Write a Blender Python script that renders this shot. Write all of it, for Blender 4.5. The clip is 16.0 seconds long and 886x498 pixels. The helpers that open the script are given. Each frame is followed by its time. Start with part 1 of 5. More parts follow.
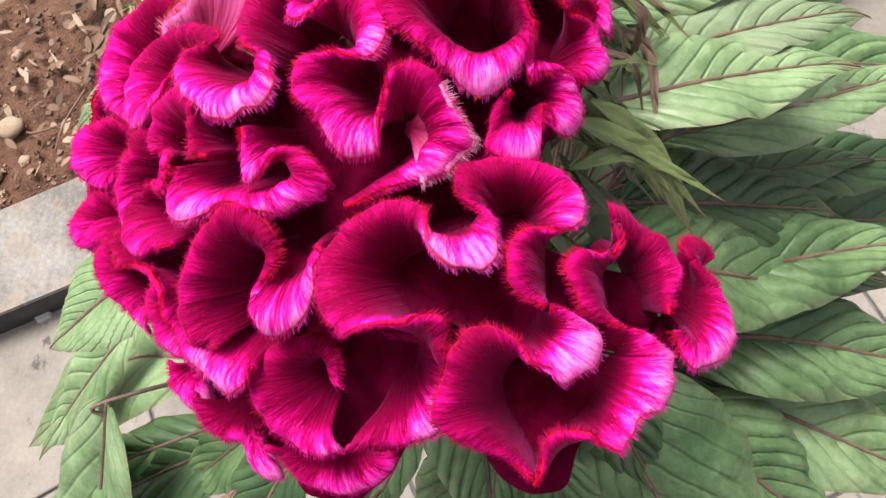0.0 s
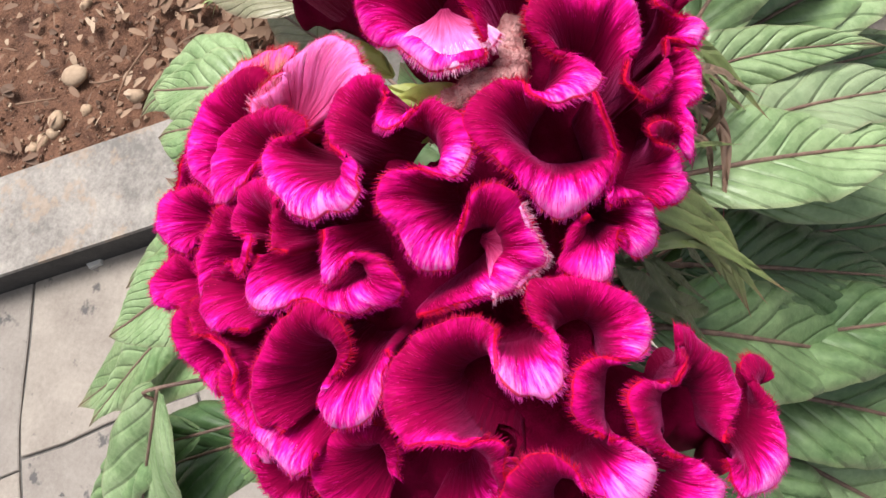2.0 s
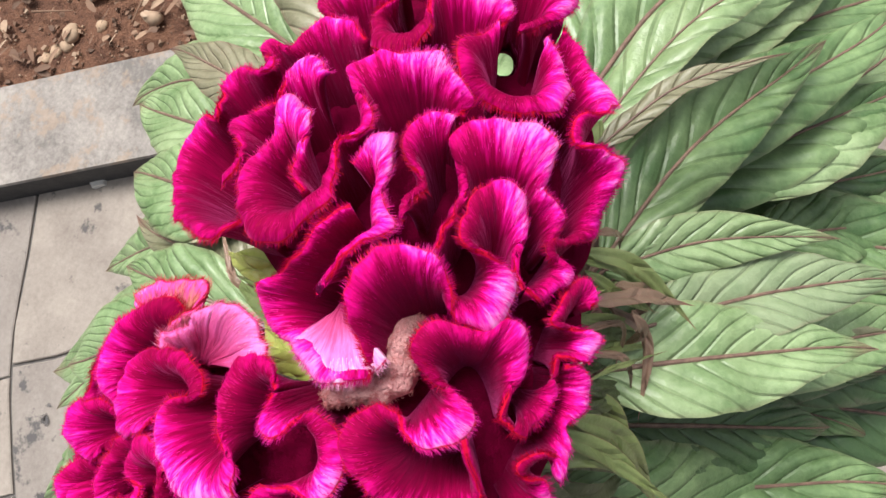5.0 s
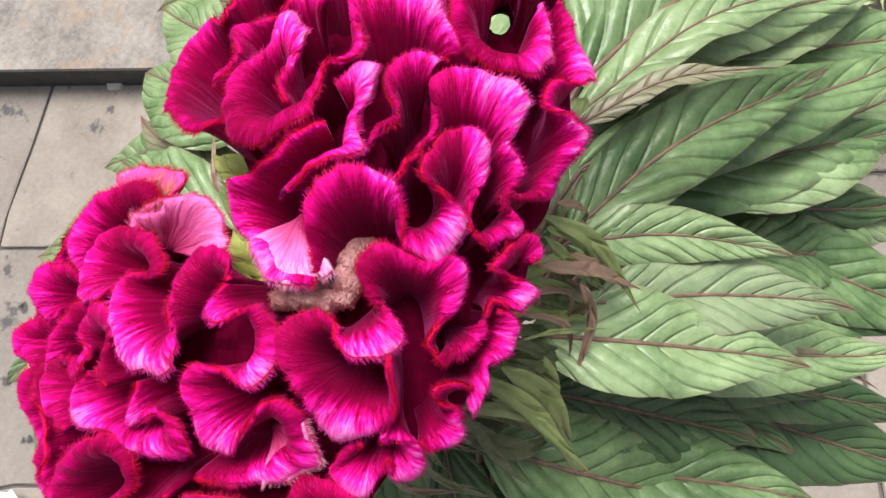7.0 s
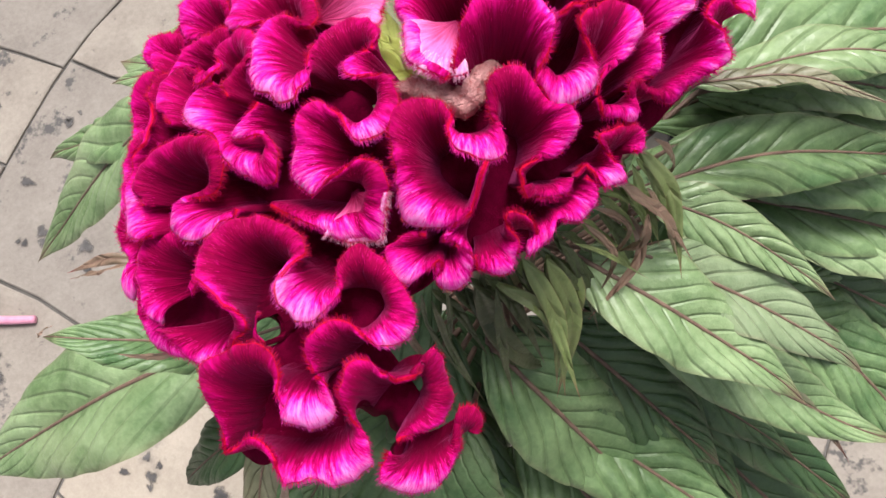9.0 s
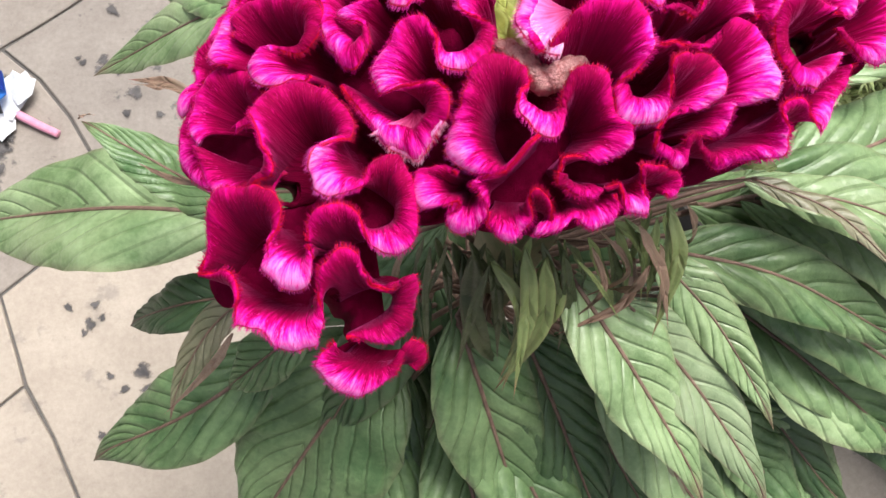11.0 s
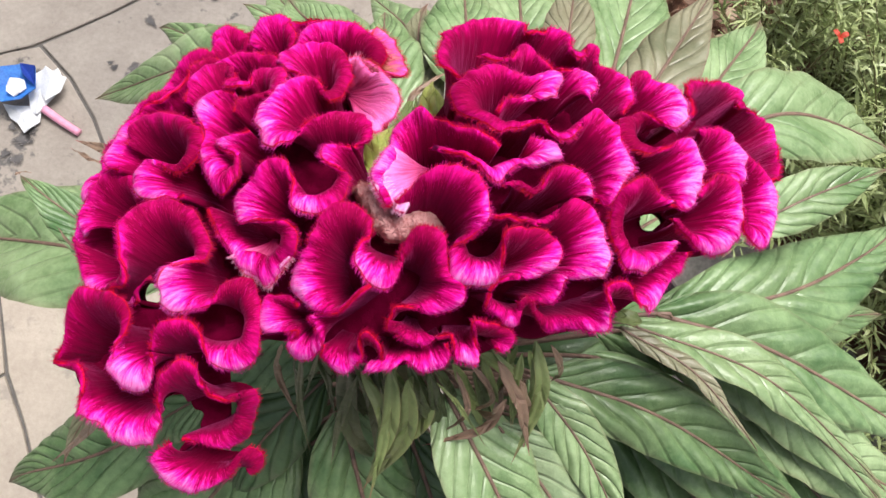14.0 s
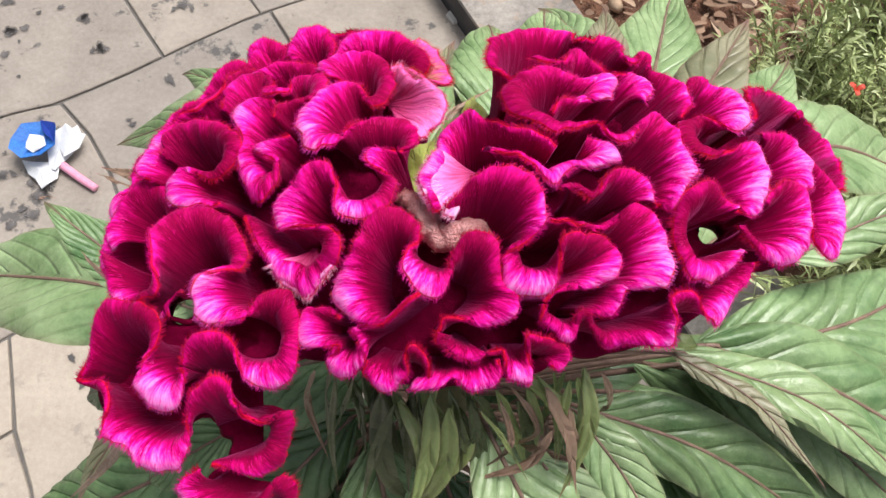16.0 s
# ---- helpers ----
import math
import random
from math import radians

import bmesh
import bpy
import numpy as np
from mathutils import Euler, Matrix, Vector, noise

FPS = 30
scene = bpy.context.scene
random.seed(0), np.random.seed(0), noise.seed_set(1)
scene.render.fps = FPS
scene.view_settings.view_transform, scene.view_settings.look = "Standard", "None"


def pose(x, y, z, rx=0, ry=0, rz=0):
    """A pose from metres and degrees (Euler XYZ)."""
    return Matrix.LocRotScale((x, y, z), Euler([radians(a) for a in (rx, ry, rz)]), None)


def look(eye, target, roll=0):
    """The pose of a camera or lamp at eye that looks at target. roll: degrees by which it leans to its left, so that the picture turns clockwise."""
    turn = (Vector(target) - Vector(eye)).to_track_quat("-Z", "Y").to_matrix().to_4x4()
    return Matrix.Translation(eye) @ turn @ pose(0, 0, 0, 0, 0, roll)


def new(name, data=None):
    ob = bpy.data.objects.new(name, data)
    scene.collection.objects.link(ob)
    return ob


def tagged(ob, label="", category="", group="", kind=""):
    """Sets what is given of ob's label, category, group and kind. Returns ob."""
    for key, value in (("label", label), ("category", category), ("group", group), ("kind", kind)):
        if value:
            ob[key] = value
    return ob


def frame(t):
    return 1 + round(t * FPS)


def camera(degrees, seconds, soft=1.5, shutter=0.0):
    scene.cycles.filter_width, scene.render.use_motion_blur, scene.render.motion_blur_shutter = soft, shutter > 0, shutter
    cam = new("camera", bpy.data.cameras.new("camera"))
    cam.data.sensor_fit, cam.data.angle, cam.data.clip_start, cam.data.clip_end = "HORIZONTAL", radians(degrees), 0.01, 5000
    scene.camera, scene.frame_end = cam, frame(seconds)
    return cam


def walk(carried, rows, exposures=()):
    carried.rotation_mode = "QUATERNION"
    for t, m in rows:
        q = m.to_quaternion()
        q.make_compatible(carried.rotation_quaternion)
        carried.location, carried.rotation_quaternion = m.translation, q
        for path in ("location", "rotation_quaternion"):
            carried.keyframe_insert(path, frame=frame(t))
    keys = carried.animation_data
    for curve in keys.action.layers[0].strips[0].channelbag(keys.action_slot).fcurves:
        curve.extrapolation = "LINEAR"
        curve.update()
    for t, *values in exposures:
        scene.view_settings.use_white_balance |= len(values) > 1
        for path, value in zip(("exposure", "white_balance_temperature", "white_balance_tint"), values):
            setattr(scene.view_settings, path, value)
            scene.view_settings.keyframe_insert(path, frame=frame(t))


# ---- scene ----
cam = camera(58.25, 16.0)
PATH = [
    (0, -0.0590, -0.0288, 0.8012, 17.89, 10.43, -80.36),
    (0.5, -0.0591, -0.0227, 0.8005, 17.82, 10.61, -79.41),
    (1, -0.0595, -0.0163, 0.8082, 17.59, 10.86, -78.09),
    (1.5, -0.0526, -0.0191, 0.8109, 17.06, 11.40, -76.75),
    (2, -0.0450, -0.0238, 0.8088, 16.46, 11.85, -74.82),
    (2.5, -0.0385, -0.0208, 0.8125, 15.87, 11.99, -73.12),
    (3, -0.0327, -0.0298, 0.8161, 15.21, 12.03, -71.24),
    (3.5, -0.0222, -0.0286, 0.8192, 14.56, 11.90, -69.98),
    (4, -0.0143, -0.0262, 0.8212, 13.97, 11.70, -68.89),
    (6.5, 0.0135, -0.0283, 0.8154, 11.06, 9.43, -62.22),
    (7, -0.0015, -0.0345, 0.8236, 11.89, 8.61, -57.29),
    (7.5, -0.0020, -0.0343, 0.8260, 12.30, 7.90, -52.93),
    (8, -0.0113, -0.0330, 0.8246, 12.89, 6.96, -46.69),
    (8.5, -0.0212, -0.0380, 0.8256, 13.70, 5.78, -40.67),
    (11, -0.0305, -0.0555, 0.8325, 15.68, -2.32, -8.33),
    (11.5, -0.0155, -0.0492, 0.8293, 16.16, -3.16, -4.55),
    (12, -0.0051, -0.0364, 0.8435, 15.98, -3.37, -2.11),
    (12.5, 0.0013, -0.0359, 0.8444, 16.07, -3.44, -1.17),
    (13, 0.0010, -0.0352, 0.8477, 16.33, -3.53, -0.55),
    (13.5, -0.0028, -0.0401, 0.8495, 16.82, -3.56, -0.34),
    (14, -0.0026, -0.0445, 0.8465, 17.73, -3.31, -0.21),
    (14.5, -0.0055, -0.0489, 0.8432, 18.68, -3.26, -0.13),
    (15, -0.0080, -0.0529, 0.8417, 19.79, -3.06, -0.15),
    (15.5, -0.0066, -0.0526, 0.8367, 20.98, -2.88, 0.00),
    (16, -0.0082, -0.0496, 0.8362, 22.20, -2.65, -0.00),
]
walk(cam, [(t, pose(x, y, z, rx, ry, rz)) for t, x, y, z, rx, ry, rz in PATH], [(0, 0.23), (2, 0.15), (4, 0.08), (6.5, 0.0), (8.5, 0.0), (11, 0.12), (12.5, 0.02), (16, -0.02)])

# ---- light ----
world = bpy.data.worlds.new("overcast_sky")
scene.world = world
world.use_nodes = True
wn = world.node_tree
sky = wn.nodes.new("ShaderNodeTexSky")
sky.sky_type, sky.sun_disc = "NISHITA", False
sky.sun_elevation, sky.sun_rotation = radians(68), radians(55)
sky.air_density, sky.dust_density, sky.ozone_density = 1.0, 6.0, 1.0
wn.nodes["Background"].inputs["Strength"].default_value = 0.122
haze = wn.nodes.new("ShaderNodeHueSaturation")
haze.inputs["Saturation"].default_value = 0.36
wn.links.new(sky.outputs[0], haze.inputs["Color"])
wn.links.new(haze.outputs[0], wn.nodes["Background"].inputs["Color"])
sun = new("sun", bpy.data.lights.new("sun", "SUN"))
sun.data.energy, sun.data.angle, sun.data.color = 3.7, radians(28), (1.0, 0.96, 0.92)
sun.matrix_world = look((0.33, 0.23, 1.70), (0, 0, 0.7))

MM = 0.001


# ---- materials ----
def shader(name):
    m = bpy.data.materials.new(name)
    m.use_nodes = True
    nt = m.node_tree
    return m, nt, nt.nodes["Principled BSDF"]


def node(nt, kind, **values):
    n = nt.nodes.new(kind)
    for key, value in values.items():
        n.inputs[key.replace("_", " ")].default_value = value
    return n


def ramp(nt, source, stops):
    n = nt.nodes.new("ShaderNodeValToRGB")
    e = n.color_ramp.elements
    while len(e) < len(stops):
        e.new(0.5)
    for el, (p, c) in zip(e, stops):
        el.position, el.color = p, (*c, 1)
    nt.links.new(source, n.inputs[0])
    return n.outputs[0]


def mix(nt, factor, a, b, blend="MIX"):
    n = nt.nodes.new("ShaderNodeMix")
    n.data_type, n.blend_type = "RGBA", blend
    for key, value in ((0, factor), (6, a), (7, b)):
        if isinstance(value, (int, float)):
            n.inputs[key].default_value = value
        elif isinstance(value, tuple):
            n.inputs[key].default_value = (*value, 1)
        else:
            nt.links.new(value, n.inputs[key])
    return n.outputs[2]


def sums(nt, op, a, b=None):
    n = nt.nodes.new("ShaderNodeMath")
    n.operation = op
    for k, v in enumerate((a, b)):
        if v is None:
            continue
        if isinstance(v, (int, float)):
            n.inputs[k].default_value = v
        else:
            nt.links.new(v, n.inputs[k])
    return n.outputs[0]


def speckle(nt, scale, detail=4.0, rough=0.6, vector=None):
    n = node(nt, "ShaderNodeTexNoise", Scale=scale, Detail=detail, Roughness=rough)
    if vector is None:
        vector = nt.nodes.new("ShaderNodeTexCoord").outputs["Object"]
    nt.links.new(vector, n.inputs["Vector"])
    return n.outputs[0]


def relief(nt, bsdf, height, strength, distance):
    n = node(nt, "ShaderNodeBump", Strength=strength, Distance=distance)
    nt.links.new(height, n.inputs["Height"])
    nt.links.new(n.outputs[0], bsdf.inputs["Normal"])


def uv_axes(nt, sx=1.0, sy=1.0):
    """The two UV coordinates, and the UV scaled into a vector."""
    c = nt.nodes.new("ShaderNodeTexCoord")
    s = nt.nodes.new("ShaderNodeSeparateXYZ")
    nt.links.new(c.outputs["UV"], s.inputs[0])
    m = nt.nodes.new("ShaderNodeMapping")
    m.inputs["Scale"].default_value = (sx, sy, 1)
    nt.links.new(c.outputs["UV"], m.inputs["Vector"])
    return s.outputs[0], s.outputs[1], m.outputs[0]


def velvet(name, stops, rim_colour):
    """Velvet of the comb: fibres run from the throat, its crimson darkened further to hold shade, to the pink tips and
    the red rim.
    """
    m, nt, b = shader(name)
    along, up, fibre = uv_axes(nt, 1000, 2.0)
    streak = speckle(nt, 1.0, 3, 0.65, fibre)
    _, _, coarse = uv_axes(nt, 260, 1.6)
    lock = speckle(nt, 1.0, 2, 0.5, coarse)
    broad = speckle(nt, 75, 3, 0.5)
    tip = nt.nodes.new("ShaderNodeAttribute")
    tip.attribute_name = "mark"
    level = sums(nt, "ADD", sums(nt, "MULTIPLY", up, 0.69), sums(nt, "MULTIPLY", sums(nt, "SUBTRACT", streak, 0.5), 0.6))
    # mark: paler flared tips, with brightness from the light's side mixed in
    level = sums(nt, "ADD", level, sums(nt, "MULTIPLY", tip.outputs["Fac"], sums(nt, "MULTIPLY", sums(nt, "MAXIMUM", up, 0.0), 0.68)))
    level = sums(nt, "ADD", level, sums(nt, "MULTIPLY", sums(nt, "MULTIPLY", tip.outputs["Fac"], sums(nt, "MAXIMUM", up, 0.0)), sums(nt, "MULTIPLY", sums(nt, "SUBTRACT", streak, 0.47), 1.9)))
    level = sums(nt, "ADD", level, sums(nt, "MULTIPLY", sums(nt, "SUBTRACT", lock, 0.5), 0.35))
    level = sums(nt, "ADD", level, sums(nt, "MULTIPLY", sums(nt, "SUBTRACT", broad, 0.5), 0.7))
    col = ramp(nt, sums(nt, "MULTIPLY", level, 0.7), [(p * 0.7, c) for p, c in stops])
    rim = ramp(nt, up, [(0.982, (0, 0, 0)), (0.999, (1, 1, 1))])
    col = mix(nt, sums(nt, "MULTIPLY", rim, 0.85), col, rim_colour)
    nt.links.new(col, b.inputs["Base Color"])
    b.inputs["Roughness"].default_value = 0.75
    b.inputs["Specular IOR Level"].default_value = 0.04
    b.inputs["Sheen Weight"].default_value = 0.32
    b.inputs["Sheen Roughness"].default_value = 0.35
    b.inputs["Sheen Tint"].default_value = (1.0, 0.12, 0.48, 1)
    relief(nt, b, sums(nt, "ADD", streak, lock), 0.7, 0.0006)
    return m


def bristle_material(name, low, middle, high):
    """Hairs: each of its own shade, with paler patches; light passes through them."""
    m, nt, b = shader(name)
    r = nt.nodes.new("ShaderNodeNewGeometry").outputs["Random Per Island"]
    broad = speckle(nt, 75, 3, 0.5)
    tip = nt.nodes.new("ShaderNodeAttribute")
    tip.attribute_name = "mark"
    level = sums(nt, "ADD", sums(nt, "MULTIPLY", r, 0.3), sums(nt, "MULTIPLY", sums(nt, "SUBTRACT", broad, 0.46), 0.9))
    level = sums(nt, "ADD", level, sums(nt, "MULTIPLY", tip.outputs["Fac"], 0.62))
    col = ramp(nt, level, [(0.05, low), (0.5, middle), (1.0, high)])
    nt.links.new(col, b.inputs["Base Color"])
    b.inputs["Roughness"].default_value = 0.6
    b.inputs["Specular IOR Level"].default_value = 0.15
    glow = nt.nodes.new("ShaderNodeBsdfTranslucent")
    nt.links.new(col, glow.inputs["Color"])
    both = nt.nodes.new("ShaderNodeMixShader")
    both.inputs[0].default_value = 0.35
    out = next(n for n in nt.nodes if n.type == "OUTPUT_MATERIAL")
    nt.links.new(b.outputs[0], both.inputs[1])
    nt.links.new(glow.outputs[0], both.inputs[2])
    nt.links.new(both.outputs[0], out.inputs["Surface"])
    return m


def leaf_material(name, low, high, vein, tint):
    """Leaf blade: paler between the veins, veins and tip tinted. UV x runs to the tip, y across."""
    m, nt, b = shader(name)
    along, across, _ = uv_axes(nt)
    side = sums(nt, "ABSOLUTE", across)
    vein_at = nt.nodes.new("ShaderNodeAttribute")
    vein_at.attribute_name = "mark"
    w = vein_at.outputs["Fac"]
    wave = sums(nt, "ABSOLUTE", sums(nt, "SUBTRACT", sums(nt, "FRACT", w), 0.5))
    blotch = speckle(nt, 45, 4, 0.6)
    fine = speckle(nt, 420, 4, 0.65)
    col = ramp(nt, sums(nt, "ADD", sums(nt, "MULTIPLY", blotch, 0.7), sums(nt, "MULTIPLY", fine, 0.3)), [(0.37, low), (0.64, high)])
    line = ramp(nt, wave, [(0.46, (0, 0, 0)), (0.498, (1, 1, 1))])
    grain = speckle(nt, 90, 3, 0.6)
    col = mix(nt, sums(nt, "MULTIPLY", line, sums(nt, "MULTIPLY", grain, 0.34)), col, vein)
    side_rib = ramp(nt, side, [(0.0, (1, 1, 1)), (0.10, (0, 0, 0))])
    col = mix(nt, sums(nt, "MULTIPLY", side_rib, 0.35), col, vein)
    flush = ramp(nt, speckle(nt, 28, 3, 0.6), [(0.50, (0, 0, 0)), (0.72, (1, 1, 1))])
    col = mix(nt, sums(nt, "MULTIPLY", flush, 0.12), col, tint)
    edge = ramp(nt, side, [(0.9, (0, 0, 0)), (1.0, (1, 1, 1))])
    tip = ramp(nt, along, [(0.82, (0, 0, 0)), (0.98, (1, 1, 1))])
    col = mix(nt, sums(nt, "MULTIPLY", sums(nt, "MAXIMUM", sums(nt, "MULTIPLY", edge, 0.35), tip), 0.8), col, tint)
    spots = ramp(nt, speckle(nt, 150, 2, 0.5), [(0.70, (0, 0, 0)), (0.76, (1, 1, 1))])
    col = mix(nt, sums(nt, "MULTIPLY", spots, 0.35), col, (0.10, 0.13, 0.05))
    nt.links.new(col, b.inputs["Base Color"])
    nt.links.new(ramp(nt, speckle(nt, 60, 4, 0.6), [(0.3, (0.33, 0.33, 0.33)), (0.7, (0.5, 0.5, 0.5))]), b.inputs["Roughness"])
    b.inputs["Specular IOR Level"].default_value = 0.7
    relief(nt, b, sums(nt, "ADD", sums(nt, "MULTIPLY", ramp(nt, wave, [(0.36, (0, 0, 0)), (0.5, (1, 1, 1))]), -0.5), sums(nt, "ADD", sums(nt, "MULTIPLY", fine, 0.4), sums(nt, "MULTIPLY", blotch, 1.5))), 0.55, 0.0016)
    return m


def plain(name, low, high, scale, rough=0.7, bump=0.4, depth=0.001, gloss=0.5):
    m, nt, b = shader(name)
    a, f = speckle(nt, scale, 5, 0.65), speckle(nt, scale * 9, 3, 0.6)
    nt.links.new(ramp(nt, sums(nt, "ADD", sums(nt, "MULTIPLY", a, 0.65), sums(nt, "MULTIPLY", f, 0.35)), [(0.36, low), (0.64, high)]), b.inputs["Base Color"])
    b.inputs["Roughness"].default_value = rough
    b.inputs["Specular IOR Level"].default_value = gloss
    relief(nt, b, f, bump, depth)
    return m


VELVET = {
    # lowest stops: the throat's own crimson, darkened further to paint in its shade
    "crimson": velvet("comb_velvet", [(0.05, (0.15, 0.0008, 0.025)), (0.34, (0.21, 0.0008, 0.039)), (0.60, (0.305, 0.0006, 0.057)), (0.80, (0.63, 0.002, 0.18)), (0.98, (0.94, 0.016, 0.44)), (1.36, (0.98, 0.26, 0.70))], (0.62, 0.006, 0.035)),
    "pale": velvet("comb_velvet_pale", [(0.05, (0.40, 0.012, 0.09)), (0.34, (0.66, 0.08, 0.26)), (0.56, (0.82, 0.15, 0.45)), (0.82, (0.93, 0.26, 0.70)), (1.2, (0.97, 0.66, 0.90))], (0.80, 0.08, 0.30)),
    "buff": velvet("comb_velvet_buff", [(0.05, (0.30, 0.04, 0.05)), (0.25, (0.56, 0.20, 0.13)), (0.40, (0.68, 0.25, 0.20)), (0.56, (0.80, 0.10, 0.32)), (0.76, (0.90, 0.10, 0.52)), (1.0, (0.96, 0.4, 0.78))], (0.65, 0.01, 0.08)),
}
BRISTLE = {
    "crimson": bristle_material("bristle_pink", (0.42, 0.001, 0.055), (0.74, 0.004, 0.28), (0.97, 0.18, 0.74)),
    "pale": bristle_material("bristle_pale", (0.75, 0.14, 0.34), (0.93, 0.45, 0.70), (0.97, 0.75, 0.88)),
    "buff": bristle_material("bristle_buff", (0.5, 0.08, 0.08), (0.8, 0.2, 0.25), (0.9, 0.45, 0.42)),
}
BRISTLE_RED = bristle_material("bristle_red", (0.50, 0.002, 0.03), (0.80, 0.012, 0.05), (0.92, 0.14, 0.10))
# crimson of the filler core, darkened to stand in for throat shade
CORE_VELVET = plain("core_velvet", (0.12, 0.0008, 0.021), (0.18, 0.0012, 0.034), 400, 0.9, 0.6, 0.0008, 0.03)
MAT_FUZZ = plain("comb_back", (0.60, 0.25, 0.26), (0.86, 0.49, 0.48), 260, 0.85, 0.8, 0.0012)
MAT_HAIR = bristle_material("back_fuzz", (0.58, 0.19, 0.21), (0.84, 0.39, 0.39), (0.92, 0.62, 0.59))
LEAF = {
    "pale": leaf_material("leaf_pale", (0.135, 0.235, 0.088), (0.37, 0.50, 0.26), (0.15, 0.13, 0.085), (0.25, 0.14, 0.10)),
    "mid": leaf_material("leaf_mid", (0.070, 0.148, 0.050), (0.23, 0.35, 0.155), (0.11, 0.10, 0.06), (0.19, 0.12, 0.08)),
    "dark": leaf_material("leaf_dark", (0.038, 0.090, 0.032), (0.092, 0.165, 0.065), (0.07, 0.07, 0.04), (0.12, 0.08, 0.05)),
    "grey": leaf_material("leaf_grey", (0.17, 0.25, 0.125), (0.30, 0.385, 0.22), (0.17, 0.12, 0.10), (0.28, 0.13, 0.11)),
    "quilt": leaf_material("leaf_quilted", (0.075, 0.165, 0.055), (0.27, 0.40, 0.185), (0.15, 0.13, 0.08), (0.16, 0.11, 0.07)),
    "red": leaf_material("leaf_flushed", (0.15, 0.16, 0.085), (0.30, 0.285, 0.185), (0.24, 0.10, 0.10), (0.28, 0.09, 0.10)),
}
RIB = plain("leaf_rib", (0.13, 0.075, 0.06), (0.27, 0.17, 0.13), 300, 0.5, 0.2, 0.0004)
STEM = plain("stem", (0.10, 0.13, 0.05), (0.22, 0.17, 0.10), 120, 0.55, 0.3, 0.0006)
BRACT = [
    leaf_material("bract_green", (0.13, 0.19, 0.055), (0.26, 0.31, 0.115), (0.18, 0.15, 0.07), (0.38, 0.15, 0.12)),
    # olive darkened so the colour carries the shade under the comb's edge
    leaf_material("bract_olive_shaded", (0.040, 0.060, 0.022), (0.095, 0.115, 0.042), (0.09, 0.07, 0.04), (0.20, 0.09, 0.08)),
    leaf_material("bract_flushed", (0.19, 0.13, 0.085), (0.33, 0.21, 0.15), (0.24, 0.08, 0.09), (0.38, 0.08, 0.10)),
    leaf_material("bract_lime", (0.46, 0.56, 0.09), (0.72, 0.78, 0.26), (0.25, 0.28, 0.06), (0.35, 0.22, 0.12)),
]


# ---- building helpers ----
def thing(name, label, category, place=(0, 0, 0), group="", kind=""):
    ob = new(name)
    ob.location = place
    return tagged(ob, label, category, group, kind)


def mesh_of(name, verts, faces, materials, uvs=None, slots=None, smooth=True):
    me = bpy.data.meshes.new(name)
    me.from_pydata([tuple(v) for v in verts], [], [tuple(f) for f in faces])
    for m in materials:
        me.materials.append(m)
    if uvs is not None:
        layer = me.uv_layers.new(name="UVMap")
        loop = np.empty(len(me.loops), dtype=np.int64)
        me.loops.foreach_get("vertex_index", loop)
        uvs = np.asarray(uvs, dtype=np.float32)
        layer.data.foreach_set("uv", uvs[loop][:, :2].ravel())
        if uvs.shape[1] == 3:
            me.attributes.new("mark", "FLOAT", "POINT").data.foreach_set("value", np.ascontiguousarray(uvs[:, 2]))
    if slots is not None:
        me.polygons.foreach_set("material_index", np.asarray(slots, dtype=np.int32))
    me.polygons.foreach_set("use_smooth", [smooth] * len(me.polygons))
    me.update()
    return me


def child(name, me, parent, label="", kind=""):
    ob = new(name, me)
    ob.parent = parent
    if label:
        ob["label"] = label
    if kind:
        ob["kind"] = kind
    return ob


def spline(points, step):
    """A smooth line through points, in even steps."""
    p = np.asarray(points, float)
    p = np.vstack([2 * p[0] - p[1], p, 2 * p[-1] - p[-2]])
    out = []
    for a, b, c, d in zip(p, p[1:], p[2:], p[3:]):
        for t in np.linspace(0, 1, 12, endpoint=False):
            out.append(0.5 * (2 * b + (c - a) * t + (2 * a - 5 * b + 4 * c - d) * t * t + (3 * b - a - 3 * c + d) * t ** 3))
    out = np.array(out + [p[-2]])
    far = np.r_[0, np.cumsum(np.linalg.norm(np.diff(out, axis=0), axis=1))]
    even = np.linspace(0, far[-1], max(4, int(far[-1] / step) + 1))
    return np.stack([np.interp(even, far, out[:, k]) for k in range(3)], 1), even


def soften(p, sigma):
    """Gaussian smoothing along a line, with mirrored ends."""
    n = max(1, int(3 * sigma))
    k = np.exp(-0.5 * (np.arange(-n, n + 1) / sigma) ** 2)
    k /= k.sum()
    q = np.vstack([2 * p[0] - p[1:n + 1][::-1] if len(p) > n else np.repeat(p[:1], n, 0), p, 2 * p[-1] - p[-n - 1:-1][::-1] if len(p) > n else np.repeat(p[-1:], n, 0)])
    return np.stack([np.convolve(q[:, c], k, "valid") for c in range(p.shape[1])], 1)


def unit(v):
    return v / np.maximum(np.linalg.norm(v, axis=-1, keepdims=True), 1e-9)


rng = np.random.default_rng(7)

# ---- the plant ----
plant = thing("cockscomb_plant", "crimson crested cockscomb flower with fuzzy ruffled comb over long green leaves", "flower")
STALK = np.array((2.0, -4.0, 676.0)) * MM
HEART = np.array((0.0, 2.0, 690.0)) * MM


